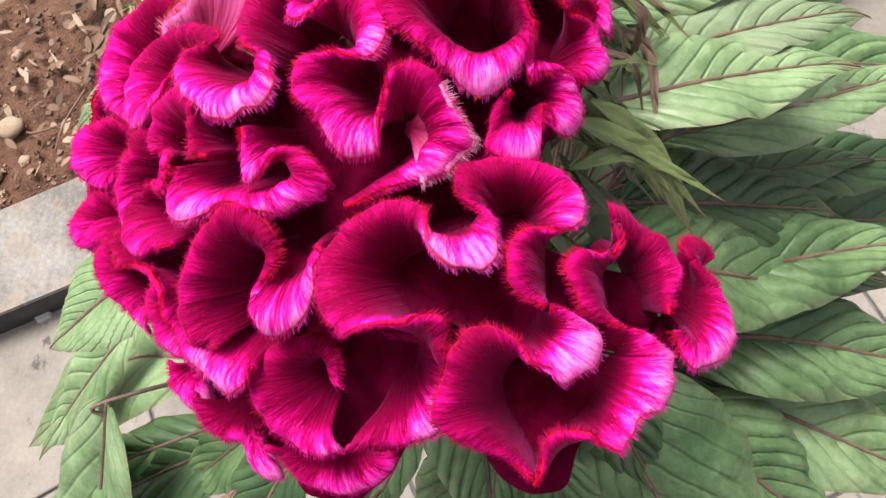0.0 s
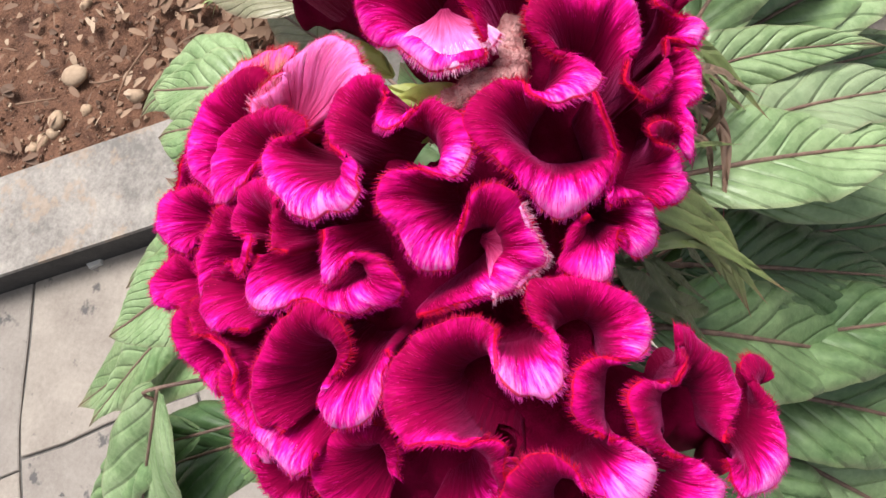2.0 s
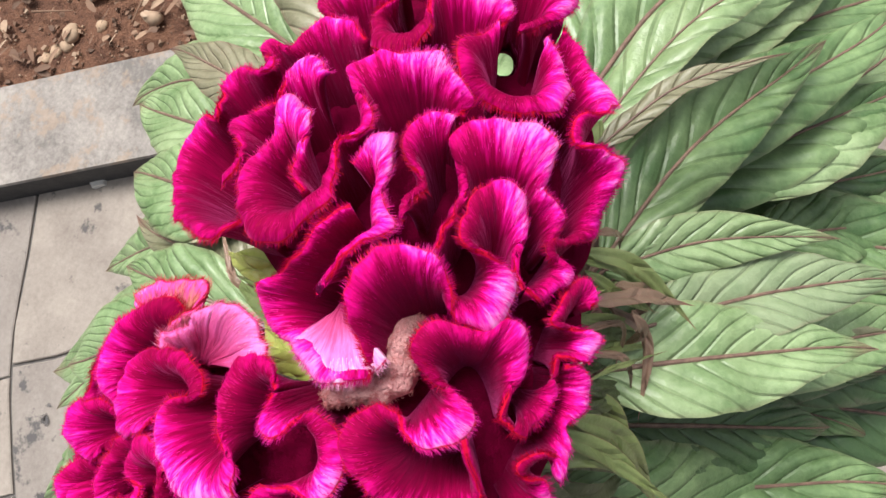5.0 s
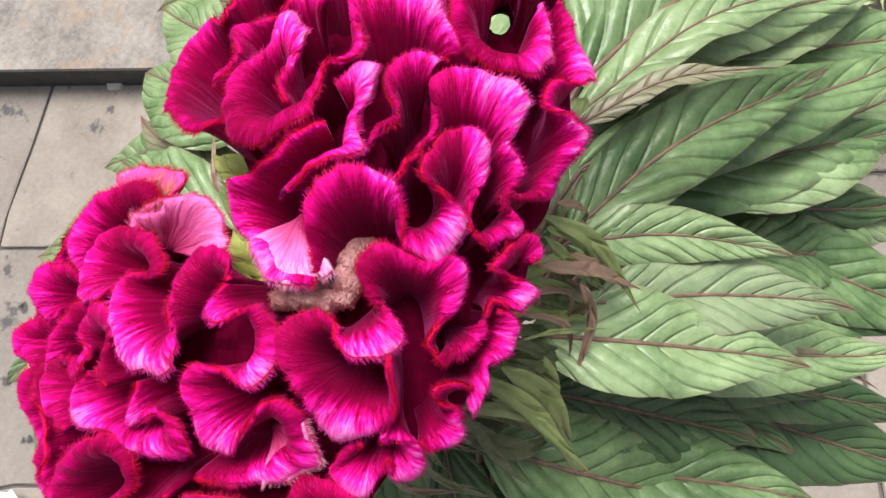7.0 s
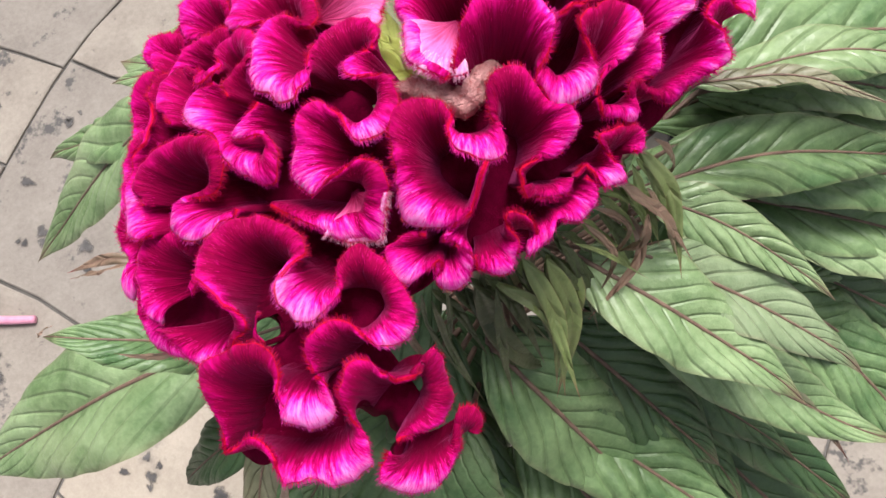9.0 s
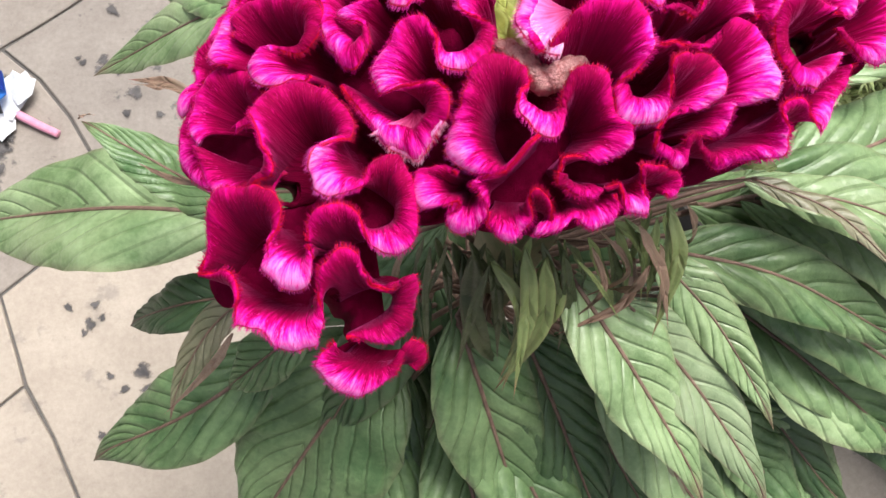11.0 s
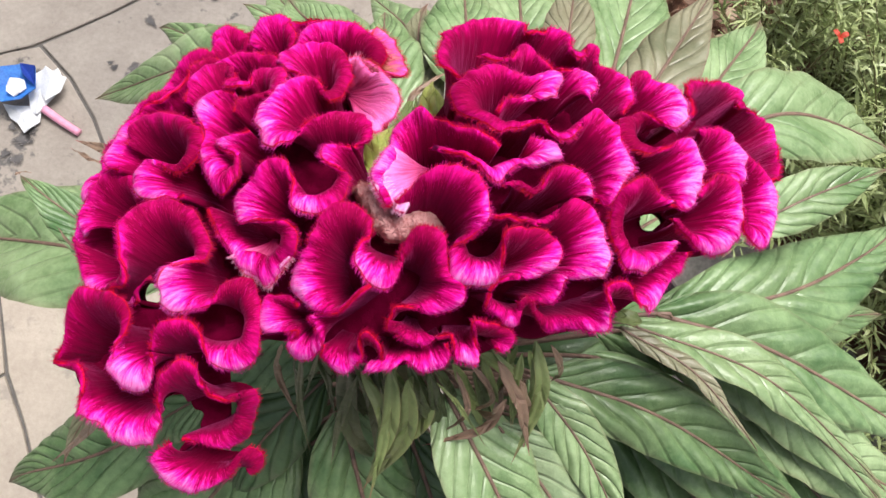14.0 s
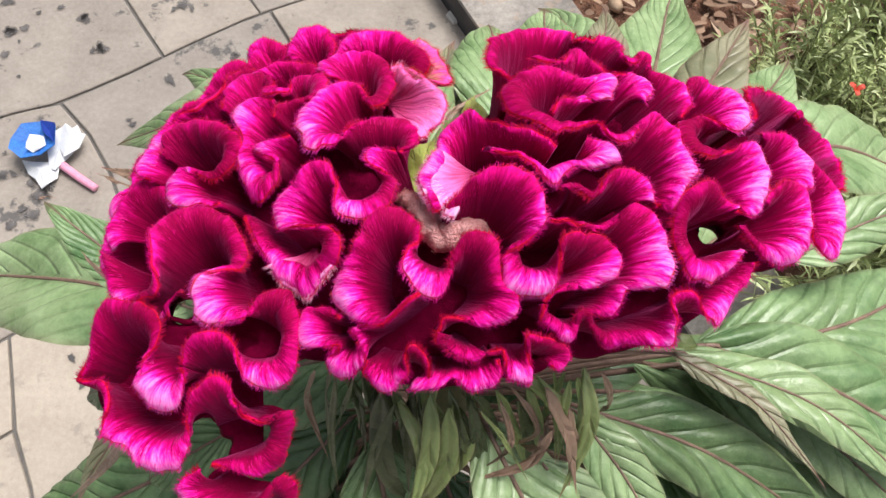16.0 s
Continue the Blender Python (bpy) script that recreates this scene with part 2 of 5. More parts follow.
def bristles(root, way, side, length, width, colour, spread, turn=0.3):
    """Thin tapering hairs as single narrow triangles pairs; arrays of roots and directions."""
    n = len(root)
    way = unit(way + rng.normal(0, spread, (n, 3)))
    across = unit(np.cross(way, side) + rng.normal(0, turn, (n, 3)))
    ln = length * rng.uniform(0.55, 1.25, (n, 1))
    a, b, c = root - across * width, root + across * width, root + way * ln
    v = np.stack([a, b, c], 1).reshape(-1, 3)
    f = np.arange(3 * n).reshape(-1, 3)
    return v, f, np.full(n, colour)


CORE = []
# slanting gaps through the comb: a point, the way down, half the width
GAPS = [((37.9, -1.5, 728.0), (0.298, 0.314, -0.901), 2.0), ((-43.5, -11.2, 716.0), (-0.23, 0.281, -0.932), 2.2), ((-40.0, -28.2, 708.0), (-0.26, 0.116, -0.959), 2.2)]


def clear(p):
    """Part the folds round the gaps."""
    p = p.copy()
    for at, way, half in GAPS:
        at, way = np.array(at) * MM, np.array(way)
        d = p - at
        along = (d @ way)[..., None] * way
        off = d - along
        far = np.linalg.norm(off, axis=-1, keepdims=True)
        push = np.maximum(half * MM, far) * 0.75 + np.sqrt(far ** 2 + (half * MM) ** 2) * 0.25
        p = np.where(far < 3 * half * MM, at + along + off / np.maximum(far, 1e-6) * push, p)
    return p


def opened(verts, faces):
    """The faces that do not bridge a gap."""
    faces = np.asarray(faces)
    c = verts[faces].mean(1)
    keep = np.ones(len(faces), bool)
    for at, way, half in GAPS:
        d = c - np.array(at) * MM
        off = d - (d @ np.array(way))[:, None] * np.array(way)
        keep &= np.linalg.norm(off, axis=1) > half * 0.8 * MM
    return faces[keep]


def frill(points, tone="crimson", throat=None, deep=9.5, sigma=13.0):
    """One fold of the comb: a thick velvet sheet that flares from the throat to a bristly rim."""
    rim, far = spline(points, 0.55)
    rim = rim * MM
    n = len(rim)
    wob = np.stack([np.interp(far, np.arange(0, far[-1] + 3, 1.6), rng.normal(0, 0.22, len(np.arange(0, far[-1] + 3, 1.6)))) for _ in range(3)], 1) * MM
    rim = rim + wob
    mean = soften(rim, sigma / 0.55)
    out = unit(soften(unit(mean - HEART), 12))
    out = unit(out * (1, 1, 0.6) + np.array((0, 0, 0.75)))
    wing = mean[:, 0].mean() < -24 * MM and mean[:, 1].mean() < -14 * MM
    if mean[:, 0].mean() < -20 * MM and mean[:, 1].mean() < -8 * MM:
        out = unit(out * (0.4, 0.4, 1))
    deep = deep * np.interp(mean[:, 2].mean() / MM, [705, 708, 716], [0.35, 0.7, 1.0])
    base = mean - out * deep * MM
    if throat is not None:
        core = np.array(throat) * MM
        base = core + (mean - mean.mean(0)) * 0.25
        mean = base * 0.35 + rim * 0.65
    low = base * 0.97 + STALK * 0.03 if wing else base * 0.95 + STALK * 0.05
    if throat is None:
        CORE.append(base[::7] / MM)
    rows = 13
    lanes, vs = [], []
    lanes.append(base * 0.94 + STALK * 0.06 if wing else base * 0.88 + STALK * 0.12)
    vs.append(-0.6)
    lanes.append(low)
    vs.append(-0.3)
    for k in range(rows):
        v = k / (rows - 1)
        flare = 0.42 * v + 0.58 * v ** 2.0
        rise = 1 - (1 - v) ** 1.8
        crest = 4 * max(0, (v - 0.4) / 0.6) * (1 - max(0, (v - 0.4) / 0.6))
        lanes.append(base + (mean - base) * rise + (rim - mean) * flare + np.linalg.norm(rim - mean, axis=1, keepdims=True) * np.array((0, 0, 0.20)) * crest)
        vs.append(v)
    lanes = clear(np.array(lanes))
    vs = np.array(vs)
    du = np.gradient(lanes, axis=1)
    dv = np.gradient(lanes, axis=0)
    nrm = unit(np.cross(du, dv))
    thick = np.interp(vs, [-0.6, 0, 0.6, 0.9, 1.0], [0.5, 0.6, 0.6, 0.5, 0.25]) * MM
    sheets = [lanes + nrm * thick[:, None, None], lanes - nrm * thick[:, None, None]]
    top = (lanes[-1] + unit(dv[-1]) * 0.2 * MM)[None]
    grid = np.concatenate([sheets[0], top, sheets[1][::-1]], 0)
    gv = np.r_[vs, 1.0, vs[::-1]]
    m = len(grid)
    verts = grid.reshape(-1, 3)
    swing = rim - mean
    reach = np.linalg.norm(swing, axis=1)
    # tips pale with reach; this outward and -y bias paints in the lit side
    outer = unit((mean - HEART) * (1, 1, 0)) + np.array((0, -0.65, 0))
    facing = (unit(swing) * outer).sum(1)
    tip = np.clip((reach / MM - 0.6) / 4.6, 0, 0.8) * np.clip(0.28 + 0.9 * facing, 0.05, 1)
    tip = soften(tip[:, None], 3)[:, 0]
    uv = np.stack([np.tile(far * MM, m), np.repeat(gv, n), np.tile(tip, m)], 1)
    i, j = np.meshgrid(np.arange(m - 1), np.arange(n - 1), indexing="ij")
    a = (i * n + j).ravel()
    faces = np.stack([a, a + 1, a + n + 1, a + n], 1)
    k = np.arange(m // 2)
    ends = [np.stack([k * n + c, (k + 1) * n + c, (m - 2 - k) * n + c, (m - 1 - k) * n + c], 1) for c in (0, n - 1)]
    faces = np.concatenate([faces, ends[0][:-1], ends[1][:-1, ::-1]])
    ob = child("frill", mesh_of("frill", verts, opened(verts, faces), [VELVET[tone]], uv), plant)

    # bristles along the rim and lying on both faces
    V, F, S, marks = [], [], [], []

    def add(item):
        v, f, s = item
        marks.append(np.repeat(spare[0], 3))
        F.append(f + sum(len(q) for q in V))
        V.append(v)
        S.append(s)

    spare = [None]

    def sample(count, lane_low, lane_high):
        r = rng.uniform(lane_low, lane_high, count)
        q = rng.uniform(0, n - 1.001, count)
        i0, j0 = r.astype(int), q.astype(int)
        fi, fj = (r - i0)[:, None], (q - j0)[:, None]
        spare[0] = tip[j0]

        def pick(arr):
            return (arr[i0, j0] * (1 - fi) * (1 - fj) + arr[i0 + 1, j0] * fi * (1 - fj) + arr[i0, j0 + 1] * (1 - fi) * fj + arr[i0 + 1, j0 + 1] * fi * fj)
        return pick(lanes), unit(pick(dv)), unit(pick(nrm)), pick(np.repeat(thick[:, None, None], n, 1))

    last = len(lanes) - 1.001
    lanes = clear(lanes)
    p, w, s, th = sample(int(n * 3), last - 0.12, last)
    sign = rng.choice([-1, 1], (len(p), 1))
    add(bristles(p + s * th * sign * 0.7, w + s * sign * 0.35, s, 0.55 * MM, 0.05 * MM, 1, 0.2))
    p, w, s, th = sample(int(n * 11), last - 0.6, last)
    item = bristles(p, w, s, 1.15 * MM, 0.055 * MM, 0, 0.11)
    add((item[0], item[1], (rng.uniform(0, 1, len(p)) > 0.5 + spare[0] * 1.2).astype(int)))
    p, w, s, th = sample(int(n * 9), last - 4.5, last - 0.3)
    sign = rng.choice([-1, 1], (len(p), 1))
    add(bristles(p + s * th * sign, w + s * sign * 0.05, s, 1.15 * MM, 0.055 * MM, 0, 0.05, 0.12))
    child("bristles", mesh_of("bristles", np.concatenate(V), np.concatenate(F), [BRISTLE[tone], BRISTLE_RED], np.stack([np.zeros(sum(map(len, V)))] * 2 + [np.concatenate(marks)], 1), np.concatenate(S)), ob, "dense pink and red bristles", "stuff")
    return ob


def tube(points, radii, sides=10, step=1.0):
    """Verts, faces and UV of a tapering tube through points (millimetres)."""
    line, far = spline(points, step)
    line = line * MM
    t = far / far[-1]
    r = np.interp(t, np.linspace(0, 1, len(radii)), radii) * MM
    tan = unit(np.gradient(line, axis=0))
    ref = np.array((0.31, 0.87, 0.38))
    a = unit(np.cross(tan, ref))
    b = np.cross(tan, a)
    ang = np.linspace(0, 2 * np.pi, sides, endpoint=False)
    ring = line[:, None] + r[:, None, None] * (np.cos(ang)[None, :, None] * a[:, None] + np.sin(ang)[None, :, None] * b[:, None])
    n = len(line)
    faces = []
    for i in range(n - 1):
        for j in range(sides):
            k = (j + 1) % sides
            faces.append((i * sides + j, i * sides + k, (i + 1) * sides + k, (i + 1) * sides + j))
    faces.append(tuple(range(sides))[::-1])
    faces.append(tuple((n - 1) * sides + j for j in range(sides)))
    uv = np.stack([np.repeat(t, sides), np.tile(ang / 6.283, n)], 1)
    return ring.reshape(-1, 3), faces, uv


def leaf_shape(line, width, roll, waves, relief_mm, point, fold, rows=72, cols=27):
    """Blade of a leaf along a midrib line: lanceolate, drawn out to its tip, folded at the rib, quilted between the side veins."""
    t = np.linspace(0, 1, rows)
    far = np.r_[0, np.cumsum(np.linalg.norm(np.diff(line, axis=0), axis=1))]
    mid = np.stack([np.interp(t * far[-1], far, line[:, k]) for k in range(3)], 1)
    tan = unit(np.gradient(mid, axis=0))
    up = np.array((0, 0, 1.0))
    side = unit(np.cross(tan, up))
    nor = np.cross(side, tan)
    twist = radians(roll) + rng.uniform(-0.35, 0.35) * (t - 0.3)
    ca, sa = np.cos(twist)[:, None], np.sin(twist)[:, None]
    side, nor = side * ca + nor * sa, nor * ca - side * sa
    prof = (t + 0.012) ** 0.72 * (1.0 - t) ** point
    prof /= prof.max()
    s = np.linspace(-1, 1, cols)
    ph, count, shift = rng.uniform(0, 6.28), rng.uniform(8.5, 11.5), rng.uniform(0.3, 0.7)
    slant = count * width / far[-1] * rng.uniform(1.4, 1.8)
    tt, c = np.meshgrid(t, s, indexing="ij")
    a = np.abs(c)
    w = (width * (prof + 0.012))[:, None]
    pr = prof[:, None]
    ragged = 1 + 0.018 * np.sin(tt * 19 + ph + c) + 0.010 * np.sin(tt * 47 + ph * 2 - c)
    vein = tt * count * (0.8 + 0.2 * tt) - a ** 1.1 * slant + np.where(c > 0, shift, 0) + 0.16 * np.sin(tt * 9 + ph + 2 * c) + 0.1 * np.sin(tt * 23 + 3 * ph)
    q = np.abs((vein % 1.0) - 0.5) * 2
    bulge = relief_mm * 1.45 * (1 - q ** 2.2) * a ** 0.6 * (1 - 0.75 * a ** 4) * np.minimum(1, pr * 1.6) * (1 + 0.4 * np.sin(tt * 13 + ph * 3 + 2 * c))
    edge = waves * a ** 2.2 * (np.sin(tt * 13 + np.where(c > 0, 1.3, 0) + ph) + 0.4 * np.sin(tt * 29 + np.where(c > 0, 0, 2.1) + ph)) * pr
    edge = edge + relief_mm * 0.38 * a ** 0.7 * np.sin(tt * 9.5 + 2.2 * c + ph * 2) * np.sin(tt * 23 - 3.1 * c + ph) * pr
    lift = fold * a * w - 0.48 * fold * a * a * w - 0.16 * w * a ** 3
    verts = mid[:, None] + side[:, None] * (c * w * ragged)[..., None] + nor[:, None] * (lift + (bulge + edge) * MM)[..., None]
    i, j = np.meshgrid(np.arange(rows - 1), np.arange(cols - 1), indexing="ij")
    k = (i * cols + j).ravel()
    faces = np.stack([k, k + 1, k + cols + 1, k + cols], 1)
    return verts.reshape(-1, 3), faces, np.stack([tt.ravel(), c.ravel(), vein.ravel()], 1), mid, nor


def leaf(base, middle, tip, width, roll, tone):
    """A leaf from its foot over a middle point to its tip, with midrib and petiole."""
    line, _ = spline([base, middle, tip], 0.8)
    t = np.linspace(0, 1, len(line))
    bend = np.array((line[-1, 1] - line[0, 1], line[0, 0] - line[-1, 0], 0.0)) * rng.uniform(-0.05, 0.05)
    line += bend * (np.maximum(0, (t - 0.7) / 0.3) ** 2)[:, None]
    line[:, 2] -= (2.0 if tone in ("pale", "red") else 4.0) * np.maximum(0, (t - 0.82) / 0.18) ** 2
    thin = tone == "red"
    quilt = {"quilt": 1.25, "dark": 1.0, "mid": 1.1, "pale": 0.75, "grey": 0.6, "red": 0.6}[tone] * rng.uniform(0.75, 1.3) * min(1.3, width / 8)
    v, f, uv, mid, nor = leaf_shape(line * MM, width * 1.05 * MM, roll, 0.8 if thin else 1.2, quilt, 1.6 if thin else 1.42, 0.42 if tone != "quilt" else 0.25)
    ob = child("leaf", mesh_of("leaf", v, f, [LEAF[tone]], uv), plant)
    r = max(0.2, min(0.62, width * 0.045))
    keep = mid[::3] / MM + nor[::3] * 0.22
    tv, tf, tu = tube(keep, [r * 1.25, r, r * 0.7, r * 0.3], 8, 1.5)
    child("midrib", mesh_of("midrib", tv, tf, [RIB], tu), ob, "brownish pink midrib")
    foot = np.array((1.0, -5.0, base[2] - 22.0))
    b = np.array(base, float)
    if np.linalg.norm((b - foot)[:2]) > 6:
        pv, pf, pu = tube([foot, foot * 0.5 + b * 0.5 + (0, 0, 3), b, keep[1]], [r * 1.6, r * 1.5, r * 1.3, r], 8, 2.0)
        child("petiole", mesh_of("petiole", pv, pf, [RIB], pu), ob)


def bract(base, middle, tip, width, kind):
    line, _ = spline([base, middle, tip], 0.8)
    v, f, uv, mid, nor = leaf_shape(line * MM, width * (0.95 if kind == 3 else 0.68) * MM, rng.uniform(-25, 25), 0.4, 0.12, 1.5, 0.5, 34, 10)
    uv[:, 2] *= 0.3
    child("bract", mesh_of("bract", v, f, [BRACT[kind]], uv), plant)


sv, sf, su = tube([(0, -6, 0), (3, -8, 250), (-2, -5, 480), (1, -5, 620), (2, -4, 676), (2, -2, 700)], [8, 7.5, 6.5, 6, 7, 10], 16, 8)
child("stem", mesh_of("stem", sv, sf, [STEM], su), plant, "ribbed green stem flushed with red")

# folds of the comb, millimetres
frill([(-1.6, -2.1, 731.9), (-3.3, -1.1, 731.6), (-5.4, 1.1, 731.4), (-6.6, 4.7, 731.3), (-5.5, 7.7, 731.1), (-3.4, 9.2, 731.4)], "pale", (1.7, 6.1, 728.9))
frill([(-29.0, -6.9, 723.8), (-27.2, -8.8, 722.5), (-25.0, -10.5, 722.0), (-23.2, -11.5, 722.4), (-21.3, -9.9, 724.7), (-19.4, -8.2, 727.2)], "pale", (-22.5, -4.2, 722.8))
frill([(-49.3, -12.9, 722.8), (-44.0, -12.4, 726.1), (-44.7, -9.7, 727.2), (-46.3, -4.4, 726.7), (-45.8, -0.3, 724.6), (-41.9, 2.1, 724.2), (-36.9, 1.2, 725.0), (-33.3, -2.5, 726.1), (-32.1, -6.0, 725.6), (-33.0, -8.4, 725.8), (-35.6, -9.7, 727.8), (-38.1, -10.9, 728.6), (-39.5, -13.1, 727.2), (-38.8, -15.4, 725.8), (-35.9, -16.3, 725.1), (-32.9, -15.3, 724.2), (-30.8, -12.4, 722.8), (-28.6, -10.3, 722.0), (-26.0, -10.3, 721.9), (-24.8, -13.8, 721.1), (-24.5, -19.0, 720.3), (-25.6, -22.6, 718.1), (-29.1, -24.5, 718.5), (-31.5, -23.2, 721.1), (-32.6, -20.5, 723.3), (-34.3, -18.1, 724.3), (-37.1, -17.3, 724.8), (-39.7, -18.6, 723.8), (-40.5, -21.5, 721.9)])
frill([(-40.5, -21.5, 721.9), (-40.6, -24.6, 719.5), (-42.8, -27.4, 717.3), (-45.5, -26.5, 718.1), (-47.9, -23.9, 719.6), (-47.0, -22.1, 720.8), (-44.5, -19.1, 722.9), (-43.7, -16.3, 724.3), (-45.7, -13.7, 724.6), (-49.9, -12.7, 722.5), (-53.6, -12.1, 720.7), (-55.4, -15.7, 718.4), (-56.0, -19.0, 716.8), (-57.5, -22.1, 715.1)])
frill([(-58.1, -22.3, 714.9), (-53.3, -23.4, 716.9), (-52.2, -26.5, 716.4), (-53.3, -30.6, 714.5), (-50.0, -31.9, 714.3), (-47.3, -35.1, 712.1), (-43.4, -35.2, 711.6), (-41.1, -33.4, 712.6), (-40.2, -29.7, 715.4), (-40.0, -26.6, 717.9), (-38.5, -24.4, 720.0), (-36.1, -23.4, 721.2), (-34.0, -24.1, 720.8), (-33.6, -26.6, 718.2), (-32.5, -28.0, 716.1), (-30.1, -28.4, 714.2), (-28.0, -27.4, 713.8), (-25.9, -26.6, 713.3), (-25.7, -28.9, 710.2), (-26.9, -32.2, 707.5), (-29.1, -34.7, 706.8), (-31.7, -35.5, 707.7), (-34.5, -34.7, 709.9), (-37.4, -34.3, 711.2)])
frill([(-39.1, -34.7, 711.2), (-42.3, -37.7, 709.3), (-41.4, -40.0, 707.1), (-38.7, -42.2, 704.2), (-34.8, -42.2, 702.8), (-31.6, -40.6, 703.1), (-29.7, -38.4, 704.2), (-27.8, -35.3, 705.5), (-25.7, -36.0, 704.0), (-25.6, -38.2, 702.5), (-27.2, -39.6, 702.0)])
frill([(-51.2, 1.1, 712.8), (-48.1, 1.5, 713.8), (-45.9, 3.3, 714.9), (-46.6, 7.0, 715.6), (-49.7, 10.9, 715.6), (-52.9, 11.2, 714.7), (-56.0, 8.9, 713.3), (-58.2, 5.1, 711.7), (-58.4, 1.9, 710.9), (-57.6, 0.2, 710.7)])
frill([(-57.7, -1.1, 714.8), (-57.1, -3.0, 714.5), (-56.2, -6.6, 713.9), (-54.4, -10.1, 713.6), (-51.5, -13.0, 713.8), (-47.6, -12.9, 714.9), (-44.2, -11.7, 716.2), (-44.0, -7.7, 717.2), (-44.9, -4.1, 717.8)])
frill([(-58.8, 11.9, 705.5), (-59.8, 9.7, 704.7), (-62.0, 6.7, 703.3), (-62.7, 2.4, 702.1), (-61.3, -1.6, 701.6), (-57.8, -3.8, 702.1), (-56.6, -3.1, 702.6)])
frill([(-53.5, 22.5, 707.3), (-56.7, 20.7, 706.0), (-58.6, 17.7, 704.7), (-58.8, 14.8, 704.0), (-62.2, 12.3, 702.4), (-62.2, 10.2, 701.9), (-59.4, 11.9, 703.1), (-57.0, 14.3, 704.4)])
frill([(-23.4, 34.2, 716.5), (-22.2, 36.2, 717.3), (-22.2, 38.7, 717.8), (-24.6, 41.2, 717.8), (-27.5, 41.6, 717.0), (-30.3, 39.6, 715.7), (-30.6, 37.0, 715.0), (-29.0, 36.1, 715.3)])
frill([(-34.3, 33.4, 712.3), (-31.6, 36.2, 713.8), (-30.9, 38.5, 714.5), (-32.6, 40.1, 714.4), (-35.0, 41.5, 714.1), (-37.8, 40.3, 713.0), (-37.9, 37.4, 712.2), (-36.7, 35.3, 712.1)])
frill([(-36.6, 28.3, 713.7), (-36.2, 32.5, 714.8), (-38.1, 35.2, 714.8), (-40.6, 35.8, 714.3), (-43.7, 33.8, 712.9), (-46.0, 30.4, 711.4), (-47.6, 28.2, 710.4)])
frill([(-43.3, 20.3, 717.5), (-42.5, 23.4, 718.5), (-44.4, 24.9, 718.3), (-48.0, 23.7, 716.9), (-50.2, 21.2, 715.7), (-49.9, 17.9, 715.0), (-48.3, 15.6, 715.0)])
frill([(-50.5, 26.4, 707.6), (-53.5, 25.3, 706.4), (-55.8, 21.5, 704.8), (-53.8, 20.9, 705.3), (-51.3, 23.1, 706.5)])
frill([(-23.1, 34.1, 716.8), (-20.6, 37.6, 718.3), (-16.6, 39.3, 719.9), (-11.5, 38.3, 721.1), (-7.8, 35.4, 721.5), (-5.4, 31.7, 721.4), (-8.5, 29.2, 719.9), (-13.1, 30.9, 718.9)])
frill([(-35.8, 31.1, 717.3), (-32.1, 32.6, 718.8), (-27.9, 32.1, 719.9), (-24.7, 30.9, 720.5), (-22.7, 28.0, 720.4), (-21.8, 25.7, 720.2), (-22.9, 24.2, 719.5)])
frill([(-48.8, 14.0, 719.0), (-48.7, 17.7, 719.2), (-44.8, 19.0, 721.4), (-40.1, 17.2, 724.5), (-35.9, 14.5, 726.3), (-34.6, 12.1, 726.4), (-36.0, 9.5, 725.3), (-39.0, 7.5, 723.9), (-42.6, 9.2, 722.8), (-46.0, 9.7, 720.6), (-47.1, 7.2, 720.2), (-44.4, 3.2, 722.7), (-40.6, 2.4, 724.3), (-37.3, 3.1, 724.1)])
frill([(-51.0, 9.9, 718.0), (-53.6, 11.8, 717.0), (-53.0, 14.8, 717.0), (-50.0, 18.8, 718.4), (-46.3, 21.6, 719.7), (-42.7, 22.9, 720.6), (-41.2, 26.4, 719.0), (-40.6, 30.9, 716.5), (-38.1, 34.4, 715.1), (-37.2, 39.0, 713.0), (-35.4, 41.4, 711.9), (-33.2, 39.4, 712.9), (-30.6, 40.9, 712.9), (-27.6, 37.8, 715.2), (-27.8, 42.6, 713.3), (-24.6, 41.9, 715.2), (-19.3, 41.1, 716.7), (-16.0, 42.0, 715.7)])
frill([(-30.5, 21.4, 725.2), (-34.6, 22.5, 723.2), (-36.4, 19.7, 724.4), (-35.8, 16.0, 726.0), (-34.4, 13.0, 726.5), (-35.0, 10.8, 726.0), (-34.5, 7.5, 724.8), (-31.0, 2.9, 725.4), (-29.3, 4.5, 726.8), (-28.3, 6.8, 727.9), (-29.1, 9.5, 727.7), (-32.5, 11.2, 726.6), (-30.2, 12.1, 727.5), (-26.8, 13.1, 728.9)])
frill([(-39.0, 20.7, 723.2), (-39.9, 26.1, 719.5), (-38.3, 30.5, 717.2), (-35.0, 31.5, 717.0), (-31.3, 26.9, 721.2), (-32.6, 24.0, 722.9), (-28.8, 23.0, 725.0), (-28.0, 25.9, 723.2), (-25.5, 27.8, 722.6), (-21.9, 24.4, 726.3), (-22.3, 21.0, 728.0), (-25.4, 20.2, 727.7), (-28.6, 19.1, 727.0), (-29.7, 16.5, 727.3)])
